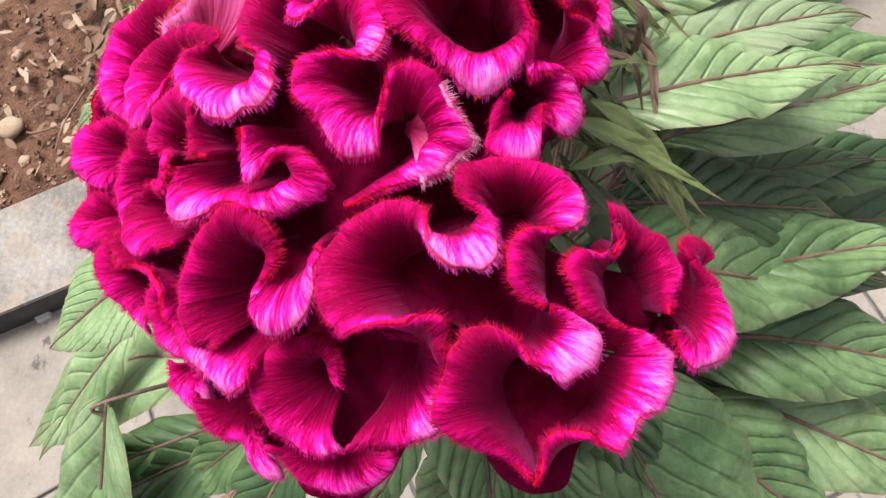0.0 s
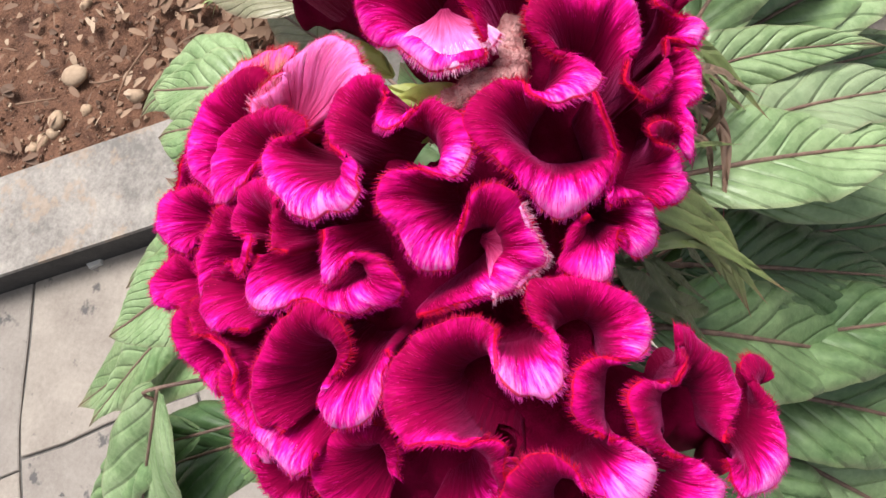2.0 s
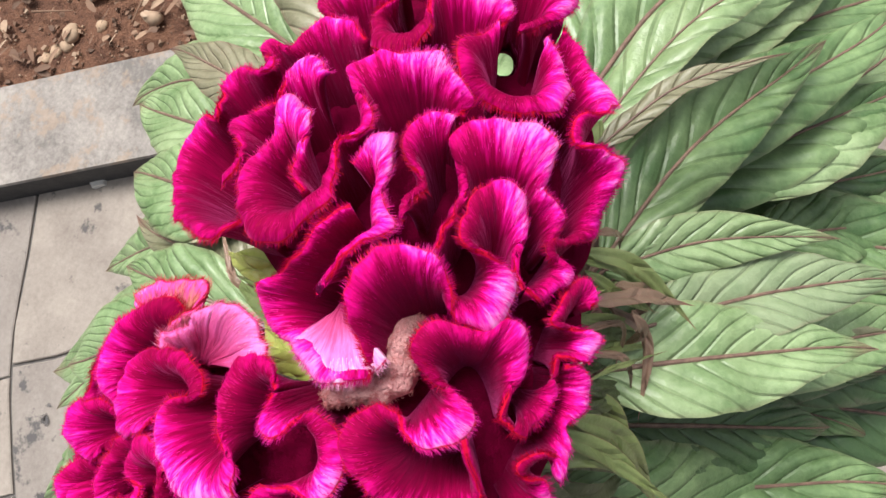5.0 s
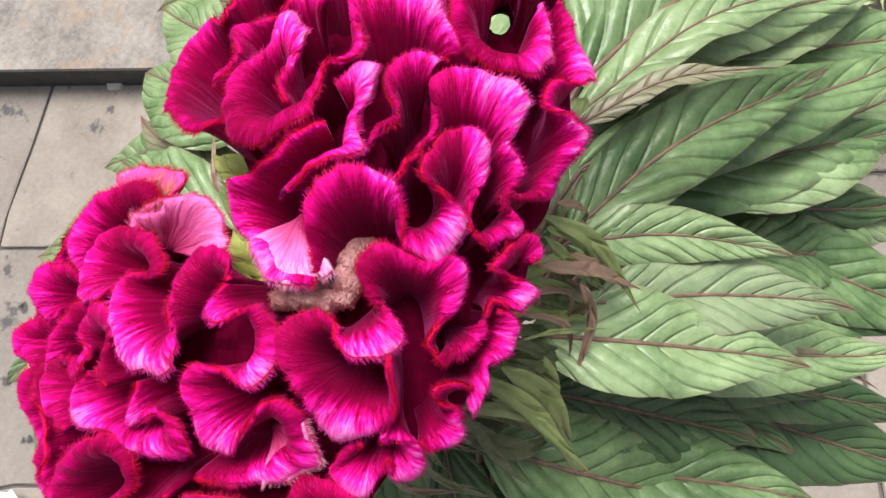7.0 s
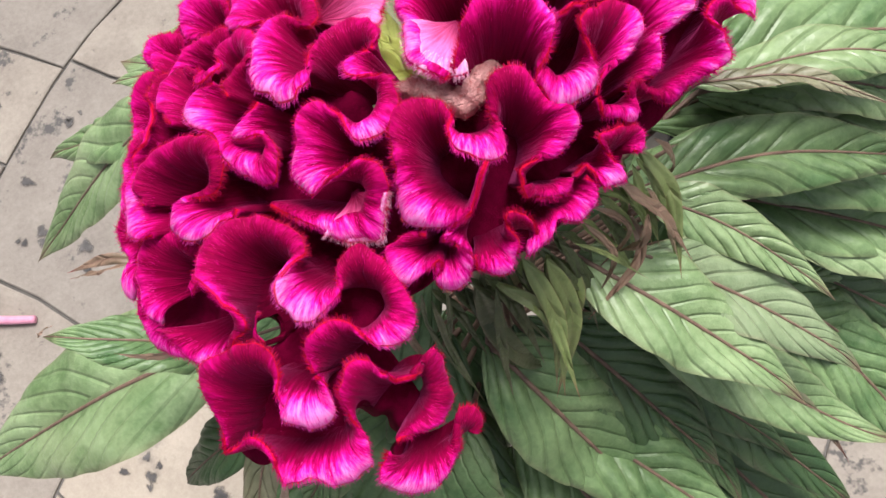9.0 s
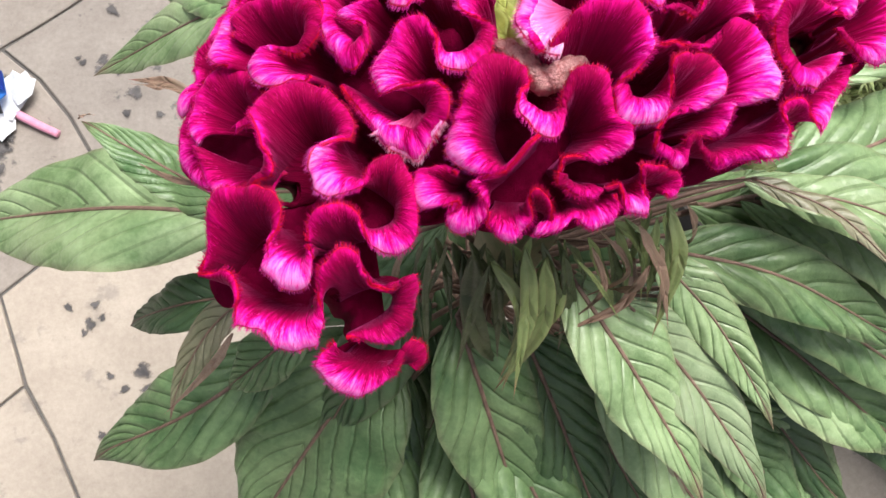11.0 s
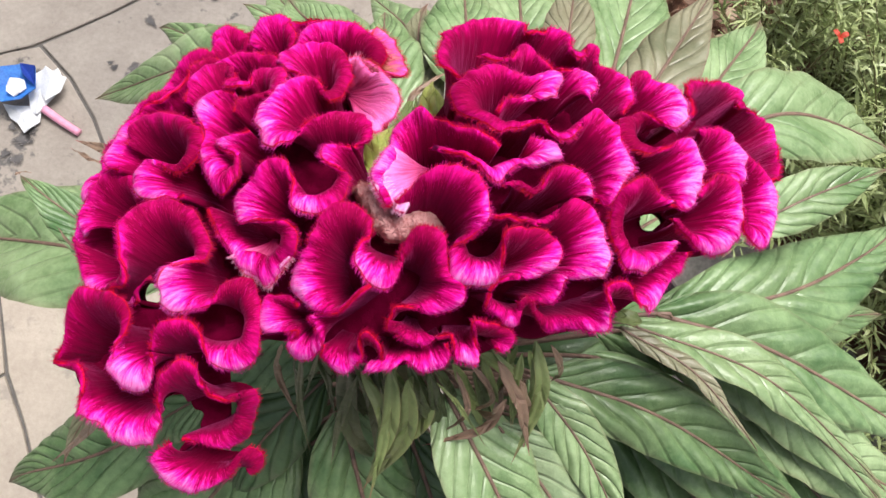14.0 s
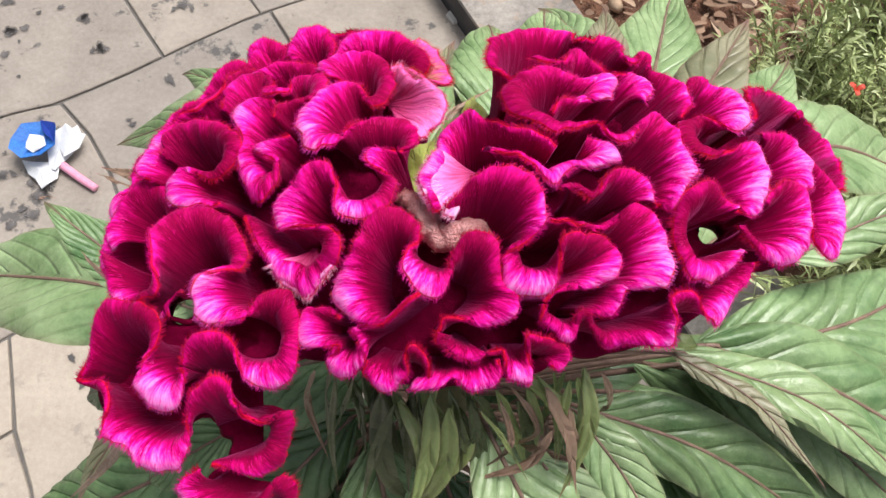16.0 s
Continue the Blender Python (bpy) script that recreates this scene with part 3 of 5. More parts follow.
frill([(-33.0, 0.5, 725.0), (-30.7, -4.1, 725.4), (-28.9, -6.1, 724.3), (-27.4, -8.4, 722.8), (-24.9, -10.3, 722.2), (-23.0, -11.3, 722.6), (-20.9, -9.4, 725.2), (-18.6, -7.1, 728.4), (-18.3, -5.1, 729.6), (-19.9, -3.3, 730.3), (-22.9, -2.6, 729.8), (-26.3, -2.6, 727.7), (-28.2, -1.0, 727.1), (-28.2, 1.5, 727.5), (-25.7, 3.4, 730.0), (-23.5, 6.0, 731.5), (-20.8, 6.2, 732.5), (-19.4, 3.8, 732.7), (-19.1, 0.9, 732.1), (-19.0, -1.1, 731.5), (-16.6, -2.1, 731.0), (-13.7, -1.3, 730.9), (-11.7, 0.4, 730.9), (-10.5, 3.4, 731.2), (-11.8, 5.1, 731.6), (-13.8, 5.8, 732.1), (-14.7, 7.9, 731.9), (-13.6, 9.3, 731.2), (-10.3, 9.7, 730.1)])
frill([(-10.3, 9.7, 730.1), (-7.5, 11.7, 728.7), (-7.2, 14.7, 726.9), (-9.1, 17.5, 725.3), (-12.7, 17.6, 726.2), (-15.9, 15.7, 728.2), (-18.1, 12.9, 730.1), (-19.5, 10.0, 731.6), (-22.3, 8.7, 731.5), (-24.4, 11.0, 730.1), (-25.6, 15.8, 728.8), (-23.9, 19.4, 728.4), (-21.6, 22.3, 727.6), (-18.3, 24.2, 726.3), (-16.0, 22.9, 726.1), (-14.5, 20.2, 726.2), (-12.5, 21.7, 724.9), (-11.1, 25.4, 723.6), (-12.0, 30.4, 722.0), (-14.7, 34.0, 720.3), (-18.7, 34.8, 719.8), (-22.6, 34.0, 719.1), (-24.2, 30.3, 721.0), (-21.7, 26.0, 725.2), (-19.2, 24.4, 726.3)])
frill([(-12.0, 30.4, 722.0), (-10.2, 30.8, 721.8), (-8.6, 27.9, 722.9), (-4.7, 24.6, 725.3), (-2.9, 20.6, 727.4), (-3.4, 16.4, 727.9), (-5.4, 15.2, 727.2), (-7.1, 13.4, 727.7), (-9.4, 14.7, 726.8)], "pale", (-11.8, 26.3, 716.5))
frill([(-17.6, 38.6, 718.0), (-15.4, 41.7, 715.8), (-12.2, 39.2, 717.1), (-9.0, 36.5, 718.9), (-7.7, 39.9, 716.6), (-4.8, 37.2, 718.5), (-2.9, 33.0, 720.3), (-1.6, 28.6, 721.6), (-3.4, 27.2, 722.0), (-6.6, 28.6, 722.2), (-8.7, 30.4, 722.1)], "buff", (-13.8, 32.0, 712.0))
frill([(-11.5, -17.0, 727.9), (-13.7, -16.8, 726.7), (-16.9, -14.7, 725.4), (-19.2, -11.8, 725.1), (-18.1, -9.1, 727.5), (-15.7, -5.5, 730.2), (-14.5, -2.6, 730.8), (-12.1, -0.6, 730.9), (-9.2, -0.7, 730.8), (-7.0, -3.1, 731.0), (-6.6, -5.4, 731.4), (-7.7, -7.2, 731.9), (-8.9, -9.8, 732.3), (-8.0, -12.2, 731.9), (-5.7, -13.5, 730.8), (-3.7, -13.1, 730.1), (-2.5, -10.7, 730.2), (-2.0, -7.7, 730.4), (-0.4, -4.9, 731.1), (2.1, -4.1, 732.2), (4.2, -5.6, 732.0), (4.8, -8.3, 730.7), (5.3, -10.6, 729.5), (7.3, -12.5, 728.3), (7.6, -14.1, 726.9), (5.5, -15.8, 725.5), (2.9, -16.2, 725.5), (-0.0, -15.7, 726.7), (-2.9, -16.0, 727.9), (-4.0, -17.6, 727.0)])
frill([(-4.0, -17.6, 727.0), (-3.4, -19.2, 725.0), (-0.9, -20.0, 722.9), (2.1, -20.5, 721.5), (3.6, -19.6, 722.2)])
frill([(-17.9, -15.3, 724.3), (-20.7, -13.4, 723.1), (-23.7, -12.9, 721.6), (-24.7, -15.8, 721.0), (-23.9, -18.1, 720.6), (-21.3, -18.2, 720.7), (-18.1, -18.4, 722.1), (-19.7, -20.2, 719.7), (-19.4, -21.8, 718.2), (-16.7, -22.5, 718.9), (-14.2, -21.2, 722.1), (-14.8, -18.7, 724.1), (-16.1, -16.7, 724.8), (-11.5, -17.0, 727.9), (-8.5, -14.9, 730.6), (-6.5, -13.5, 731.1)])
frill([(-14.2, -21.2, 722.1), (-13.9, -22.7, 720.4), (-11.4, -24.5, 719.3), (-8.2, -22.8, 722.1), (-8.6, -20.2, 725.3), (-6.7, -19.5, 726.0), (-5.0, -21.2, 723.4), (-5.7, -23.6, 720.6), (-7.9, -24.5, 719.8), (-3.6, -23.8, 719.6), (-1.4, -22.7, 720.1), (0.8, -23.9, 718.2), (3.9, -24.0, 718.0), (5.6, -22.7, 719.2), (5.1, -20.3, 721.3)])
frill([(3.6, -19.6, 722.2), (6.2, -19.2, 722.3), (6.7, -22.1, 719.7), (8.7, -23.0, 718.9), (10.5, -22.7, 718.8), (10.1, -19.5, 721.3), (9.0, -17.6, 723.3), (12.1, -17.0, 722.9), (14.9, -17.6, 721.1), (16.6, -18.5, 719.6), (15.2, -21.1, 718.2), (13.3, -20.2, 719.6)])
frill([(-2.9, -1.2, 731.8), (-5.4, 1.1, 731.4), (-6.6, 4.7, 731.3), (-4.9, 8.5, 731.0), (-3.5, 12.8, 729.4), (-1.8, 15.5, 729.5), (0.9, 15.6, 731.9), (3.0, 12.6, 734.4), (5.9, 10.6, 736.6), (9.1, 9.7, 737.4), (11.5, 7.7, 737.4), (12.3, 6.8, 737.2)])
frill([(2.7, 6.9, 736.3), (5.8, 5.5, 737.5), (9.0, 4.3, 737.4), (10.5, 2.6, 736.7), (12.3, 1.6, 736.1), (14.0, 3.3, 736.2), (15.7, 4.9, 736.1), (18.3, 4.7, 735.2), (21.4, 6.2, 734.7), (22.3, 7.1, 734.7), (21.0, 8.6, 735.4), (17.5, 8.9, 736.5)])
frill([(-3.3, -1.2, 731.6), (-1.2, 0.9, 733.3), (1.7, 3.0, 735.7), (4.9, 3.7, 737.2), (8.2, 2.7, 737.1), (10.6, 0.0, 735.9), (11.2, -2.6, 734.9), (9.8, -4.9, 733.9), (7.4, -6.6, 732.5), (5.6, -7.7, 731.3), (5.2, -9.8, 729.9), (5.5, -11.5, 729.0), (8.0, -12.5, 728.3), (10.9, -12.4, 728.1), (12.6, -11.1, 729.2), (13.3, -8.5, 731.5), (13.0, -6.4, 733.1), (14.0, -5.0, 733.6), (16.6, -4.6, 732.7), (19.3, -4.6, 731.1), (22.2, -5.4, 729.3), (23.1, -7.0, 728.5), (21.8, -9.4, 727.8), (18.7, -10.7, 727.6), (16.1, -11.2, 728.0), (13.5, -11.7, 728.3), (11.8, -13.2, 727.1)])
frill([(11.8, -13.2, 727.1), (11.2, -14.9, 725.3), (12.9, -16.0, 723.6), (16.0, -17.3, 721.0), (16.7, -15.4, 722.7), (18.1, -13.6, 724.6), (19.7, -15.4, 722.5), (22.1, -18.2, 720.6), (24.8, -18.0, 722.8), (27.5, -18.6, 724.4), (30.4, -18.9, 725.3), (30.6, -16.4, 727.7), (29.9, -13.3, 729.2), (31.1, -12.0, 729.6), (33.4, -12.8, 728.8), (35.6, -14.5, 726.5), (38.6, -15.0, 723.2), (41.3, -10.4, 723.5), (43.6, -7.9, 724.3), (44.2, -5.7, 725.9)])
frill([(11.1, -3.4, 734.6), (14.8, -3.2, 734.0), (18.9, -3.1, 731.9), (21.7, -2.1, 730.8), (23.5, 0.0, 731.4), (25.3, 0.6, 731.7), (27.4, -0.7, 731.3), (29.1, -3.1, 730.5), (29.8, -6.4, 729.6), (30.1, -9.0, 729.6), (28.3, -11.1, 729.0), (26.2, -11.5, 728.0), (23.9, -11.1, 727.2), (22.8, -12.5, 726.0), (21.2, -13.8, 724.4), (18.1, -13.6, 724.6)])
frill([(13.1, 1.2, 735.8), (15.7, 1.8, 735.2), (17.5, 0.4, 734.0), (19.2, 2.4, 733.9), (20.6, 4.2, 734.2), (22.7, 5.1, 734.0), (25.0, 4.8, 733.7), (26.7, 3.1, 733.3), (27.8, 0.8, 732.3)])
frill([(27.8, 0.8, 732.3), (30.0, -0.5, 732.3), (31.7, 2.0, 734.1), (33.2, 5.2, 735.0), (32.6, 9.6, 734.2), (31.5, 14.2, 732.1), (29.1, 16.3, 731.7), (26.6, 13.7, 733.3), (24.9, 10.7, 734.4), (22.8, 9.7, 735.0), (20.6, 10.7, 735.7), (18.9, 12.0, 736.3), (15.8, 10.4, 737.0), (12.4, 9.7, 737.4), (10.0, 11.2, 737.3), (6.9, 12.8, 736.3), (5.6, 15.5, 735.2), (5.9, 18.4, 734.9), (9.1, 21.1, 735.2), (13.0, 22.0, 734.5), (16.5, 20.5, 734.6), (19.6, 20.8, 733.8), (23.2, 23.1, 731.7), (23.4, 20.0, 732.9), (21.5, 17.0, 734.6), (17.8, 15.8, 736.0), (13.9, 15.0, 736.8), (12.4, 12.7, 737.2)])
frill([(6.9, 19.7, 735.2), (4.1, 23.0, 733.3), (3.5, 27.1, 731.2), (5.6, 33.2, 726.4), (11.0, 40.9, 718.7), (17.2, 41.6, 718.2), (19.7, 38.9, 721.4), (19.7, 34.5, 725.4), (24.4, 36.8, 723.1), (27.2, 35.6, 723.3), (27.1, 30.4, 726.8), (28.5, 28.7, 727.1), (31.0, 33.4, 723.4), (32.5, 32.5, 723.5), (31.1, 27.8, 726.7), (33.7, 26.5, 726.9), (35.8, 24.0, 728.2), (35.8, 19.6, 730.1), (33.8, 15.8, 731.4)])
frill([(10.5, 24.2, 733.9), (14.0, 23.4, 733.6), (18.3, 28.9, 729.5), (21.2, 25.7, 731.0), (23.8, 23.6, 731.3), (27.9, 25.0, 729.1), (30.1, 23.0, 729.0), (28.5, 19.1, 730.9)])
frill([(35.6, 20.8, 729.6), (37.6, 26.1, 727.2), (39.7, 26.8, 726.9), (40.0, 23.5, 729.0), (42.7, 21.8, 730.1), (44.0, 18.5, 731.5), (44.0, 15.2, 732.2), (41.9, 12.9, 732.7), (39.4, 14.3, 732.7), (37.1, 16.0, 731.8), (34.4, 15.2, 731.7), (32.3, 12.2, 733.0), (33.4, 8.9, 734.4), (36.1, 7.7, 734.5), (38.3, 8.0, 734.0), (40.6, 9.6, 733.2), (43.8, 11.4, 732.2), (45.2, 9.4, 731.5), (46.0, 6.3, 730.9), (44.9, 2.3, 730.5), (43.4, 0.2, 730.0), (40.4, 0.4, 731.2)])
frill([(40.4, 0.4, 731.2), (38.2, 1.9, 732.9), (35.3, 3.1, 734.4), (32.7, 2.3, 734.3), (30.9, 0.1, 732.9), (30.5, -2.5, 731.3), (31.5, -5.7, 730.1), (32.6, -9.4, 729.5), (35.6, -9.8, 728.1), (39.3, -7.6, 726.4), (42.0, -4.3, 727.4)])
frill([(40.6, -1.6, 729.8), (42.2, -2.6, 728.6), (46.0, -5.3, 725.9), (48.9, -5.9, 725.2), (52.1, -4.2, 725.8), (53.3, -1.2, 727.0), (53.5, 2.2, 728.1), (52.1, 5.1, 729.1), (49.4, 6.2, 730.0), (46.8, 4.6, 730.5), (45.4, 1.9, 730.2)])
frill([(45.3, 16.0, 731.7), (45.6, 20.6, 730.1), (46.4, 23.8, 727.9), (50.6, 26.4, 723.8), (60.5, 33.2, 711.6), (67.7, 35.3, 703.2), (58.2, 24.0, 720.1), (64.3, 26.5, 713.5), (73.8, 28.8, 701.3), (68.2, 18.8, 713.6), (65.8, 12.3, 717.8), (62.4, 8.8, 721.5)])
frill([(45.9, 12.9, 731.6), (50.6, 14.3, 729.3), (54.0, 13.5, 727.4), (55.2, 10.1, 727.2), (53.6, 5.8, 728.4), (50.9, 5.8, 729.5)])
frill([(56.0, 11.4, 726.4), (61.1, 8.9, 722.7), (62.5, 4.3, 721.7), (58.6, -3.4, 722.8), (54.3, -2.8, 725.8), (53.6, 1.3, 727.9)])
# end of folds

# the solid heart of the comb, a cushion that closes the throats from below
# its dark colour paints in the shade deep between the folds
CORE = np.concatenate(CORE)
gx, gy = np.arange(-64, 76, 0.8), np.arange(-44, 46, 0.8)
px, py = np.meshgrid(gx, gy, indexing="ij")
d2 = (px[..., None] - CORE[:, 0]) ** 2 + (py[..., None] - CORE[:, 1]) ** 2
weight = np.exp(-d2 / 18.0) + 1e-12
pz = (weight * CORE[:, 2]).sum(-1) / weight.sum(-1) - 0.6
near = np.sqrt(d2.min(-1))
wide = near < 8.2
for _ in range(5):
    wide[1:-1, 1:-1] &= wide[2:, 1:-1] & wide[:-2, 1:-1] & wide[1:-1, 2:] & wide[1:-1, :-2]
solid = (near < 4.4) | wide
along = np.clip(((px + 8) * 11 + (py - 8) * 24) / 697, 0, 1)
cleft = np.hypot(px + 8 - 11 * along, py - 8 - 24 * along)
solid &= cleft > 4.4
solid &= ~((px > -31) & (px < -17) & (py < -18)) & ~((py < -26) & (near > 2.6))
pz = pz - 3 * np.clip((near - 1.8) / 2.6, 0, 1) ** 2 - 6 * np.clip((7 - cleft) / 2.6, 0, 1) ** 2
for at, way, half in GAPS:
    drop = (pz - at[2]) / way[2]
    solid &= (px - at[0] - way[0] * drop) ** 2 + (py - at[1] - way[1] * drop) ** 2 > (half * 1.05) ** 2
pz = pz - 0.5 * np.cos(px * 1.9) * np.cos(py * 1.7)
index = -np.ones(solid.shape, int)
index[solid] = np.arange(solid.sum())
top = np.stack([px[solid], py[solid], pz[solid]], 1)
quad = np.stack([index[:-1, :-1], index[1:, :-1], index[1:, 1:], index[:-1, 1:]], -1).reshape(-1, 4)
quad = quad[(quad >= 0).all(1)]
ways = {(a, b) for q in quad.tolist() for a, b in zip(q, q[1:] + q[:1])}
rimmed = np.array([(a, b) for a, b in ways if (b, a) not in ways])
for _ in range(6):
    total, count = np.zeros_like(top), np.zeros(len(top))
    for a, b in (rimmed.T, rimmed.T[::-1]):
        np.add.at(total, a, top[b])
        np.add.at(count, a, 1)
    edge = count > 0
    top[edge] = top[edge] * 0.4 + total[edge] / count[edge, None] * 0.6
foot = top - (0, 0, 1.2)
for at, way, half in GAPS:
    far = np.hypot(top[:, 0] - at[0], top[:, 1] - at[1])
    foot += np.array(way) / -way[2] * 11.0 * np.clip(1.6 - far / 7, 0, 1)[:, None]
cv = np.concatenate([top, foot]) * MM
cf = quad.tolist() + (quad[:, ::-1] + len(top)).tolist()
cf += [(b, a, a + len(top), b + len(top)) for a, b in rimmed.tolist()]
child("comb_core", mesh_of("comb_core", cv, cf, [CORE_VELVET]), plant, "crimson heart under the folds, darkened for throat shade")

bv, bf, bu = tube([(-9.5, 6.0, 719), (-8.2, 4.2, 724), (-6.6, 1.4, 726), (-3.5, -2.4, 726), (0.8, -0.8, 726.5), (5.1, -0.1, 723.5), (7, 2, 719)], [1.2, 1.5, 1.9, 2.4, 2.3, 1.7, 1.0], 18, 0.35)
bv = bv + np.stack([np.sin(bv[:, 0] * 3100 + bv[:, 1] * 1900), np.sin(bv[:, 1] * 3300), np.sin(bv[:, 0] * 2700 + 1)], 1) * 0.3 * MM
comb_back = child("comb_back", mesh_of("comb_back", bv, bf, [MAT_FUZZ], bu), plant, "bare beige pink back of the crest")
pick = rng.integers(0, len(bv), 9000)
way = unit(bv[pick] - np.array((-3.0, 2.0, 718.0)) * MM)
fv, ff, fs = bristles(bv[pick] + rng.normal(0, 0.12, (9000, 3)) * MM, way + rng.normal(0, 0.5, (9000, 3)), way, 0.5 * MM, 0.045 * MM, 0, 0.2)
child("bristles", mesh_of("bristles", fv, ff, [MAT_HAIR]), comb_back, "short beige pink fuzz", "stuff")

# leaves and bracts, millimetres
leaf((8.1, -21.4, 672.0), (20.1, -42.8, 663.0), (36.1, -72.2, 646.0), 10.1, 6, "pale")
leaf((27.2, -17.8, 670.0), (41.2, -34.2, 661.0), (53.0, -58.3, 652.0), 5.9, -14, "pale")
leaf((19.9, -28.3, 668.0), (35.7, -47.2, 655.0), (54.4, -76.3, 638.0), 8.4, 5, "grey")
leaf((29.9, -17.0, 668.0), (61.8, -26.2, 658.0), (102.9, -47.0, 636.0), 8.8, -8, "mid")
leaf((62.9, -34.5, 625.0), (94.3, -49.7, 612.0), (140.7, -74.3, 580.0), 16.7, 0, "pale")
leaf((76.5, -53.4, 590.0), (93.6, -70.9, 575.0), (114.5, -101.4, 545.0), 11.5, 0, "pale")
leaf((-15.2, -23.3, 655.0), (-10.4, -43.2, 640.0), (-0.3, -77.3, 600.0), 12.4, 0, "mid")
leaf((0.5, -27.7, 645.0), (8.0, -46.5, 630.0), (20.8, -80.5, 600.0), 11.7, 0, "dark")
leaf((-31.3, -22.1, 620.0), (-49.0, -36.9, 610.0), (-84.1, -69.5, 570.0), 23.2, 0, "mid")
leaf((-60.8, -18.3, 612.0), (-90.4, -31.1, 602.0), (-129.9, -36.1, 570.0), 13.0, 0, "mid")
leaf((-68.5, 22.4, 612.0), (-112.4, 34.1, 600.0), (-184.2, 54.0, 550.0), 19.2, 0, "pale")
leaf((-63.2, 10.6, 650.0), (-79.0, 20.2, 662.0), (-94.1, 30.4, 668.0), 7.7, -20, "quilt")
leaf((-53.5, 118.5, 580.0), (-99.5, 138.9, 530.0), (-161.4, 152.7, 470.0), 18.1, 0, "pale")
leaf((-72.6, 4.3, 590.0), (-94.6, 4.8, 585.0), (-122.6, 9.4, 550.0), 8.5, 0, "dark")
leaf((-62.2, -10.5, 650.0), (-74.3, -18.6, 645.0), (-86.9, -34.4, 636.0), 4.2, 0, "red")
leaf((-16.9, 81.8, 620.0), (-27.8, 99.4, 620.0), (-44.0, 124.5, 605.0), 13.2, 0, "pale")
leaf((-7.2, 55.8, 640.0), (-7.4, 78.5, 640.0), (-8.4, 111.0, 620.0), 10.7, 0, "pale")
leaf((0.6, 58.5, 630.0), (2.3, 89.0, 625.0), (4.0, 122.1, 610.0), 8.7, 0, "red")
leaf((18.7, 72.5, 635.0), (17.9, 96.0, 630.0), (18.9, 129.1, 610.0), 13.8, 0, "pale")
leaf((41.5, 101.6, 600.0), (40.4, 123.9, 600.0), (43.5, 160.9, 580.0), 13.2, 0, "pale")
leaf((40.8, 65.8, 658.0), (44.6, 82.9, 655.0), (50.2, 109.0, 645.0), 7.1, 0, "red")
leaf((54.9, 62.5, 645.0), (63.8, 88.8, 640.0), (81.9, 142.2, 620.0), 14.0, 0, "pale")
leaf((55.3, 46.8, 666.0), (67.3, 65.5, 665.0), (89.1, 99.0, 655.0), 9.0, 10, "red")
leaf((93.2, 75.9, 610.0), (113.6, 102.6, 600.0), (142.6, 138.8, 580.0), 13.5, 0, "pale")
leaf((93.3, 61.4, 635.0), (125.6, 73.0, 625.0), (185.3, 82.8, 580.0), 16.2, 0, "pale")
leaf((84.9, 21.5, 660.0), (106.8, 32.0, 660.0), (131.3, 41.5, 655.0), 6.9, -10, "pale")
leaf((66.0, 0.8, 652.0), (105.2, 10.0, 645.0), (156.8, 37.2, 622.0), 12.4, 0, "quilt")
leaf((60.4, -0.6, 660.0), (95.6, -9.0, 650.0), (151.5, -31.5, 624.0), 11.5, -6, "quilt")
leaf((42.4, -10.7, 690.0), (57.5, -20.2, 690.0), (70.6, -35.6, 686.0), 2.3, 12, "red")
leaf((88.9, -13.4, 620.0), (121.8, -27.7, 610.0), (177.6, -50.8, 580.0), 12.3, 0, "pale")
leaf((-33.4, 106.7, 555.0), (-39.2, 156.7, 525.0), (-78.9, 229.1, 465.0), 22.8, 0, "pale")
leaf((-57.9, 88.3, 545.0), (-74.0, 121.2, 535.0), (-104.3, 180.5, 500.0), 17.4, 0, "dark")
leaf((-15.2, -34.9, 635.0), (-3.3, -56.6, 622.0), (16.9, -100.9, 600.0), 12.3, 0, "mid")
leaf((10.3, -26.7, 630.0), (21.8, -52.6, 615.0), (42.5, -92.4, 590.0), 8.2, 0, "dark")
leaf((-18.0, -41.0, 605.0), (-13.5, -67.5, 600.0), (-9.5, -115.6, 570.0), 14.2, 0, "mid")
leaf((-36.8, -39.0, 600.0), (-43.6, -60.4, 590.0), (-58.9, -93.2, 560.0), 15.5, 0, "mid")
leaf((-49.1, 3.0, 605.0), (-62.6, 4.7, 590.0), (-83.4, 9.5, 560.0), 12.2, 0, "mid")
leaf((47.1, -7.0, 678.0), (81.3, -18.9, 672.0), (113.3, -43.6, 658.0), 5.6, 10, "pale")
leaf((47.6, -8.7, 645.0), (81.3, -34.2, 635.0), (133.0, -68.4, 610.0), 11.0, 0, "mid")
leaf((43.6, -11.9, 632.0), (78.7, -42.2, 622.0), (122.3, -79.0, 595.0), 11.1, 0, "mid")
leaf((52.1, -15.9, 600.0), (77.7, -49.7, 590.0), (113.8, -95.6, 560.0), 11.5, 0, "dark")
leaf((25.9, -46.9, 605.0), (35.7, -77.6, 595.0), (52.7, -117.2, 570.0), 9.3, 0, "dark")
leaf((-4.0, -18.8, 620.0), (3.0, -52.6, 610.0), (10.1, -101.8, 580.0), 13.0, 0, "dark")
leaf((26.0, -32.5, 640.0), (35.0, -59.6, 630.0), (47.5, -93.8, 615.0), 5.0, 0, "red")
leaf((63.9, 131.5, 570.0), (63.2, 164.8, 555.0), (53.8, 202.7, 530.0), 14.8, 0, "pale")
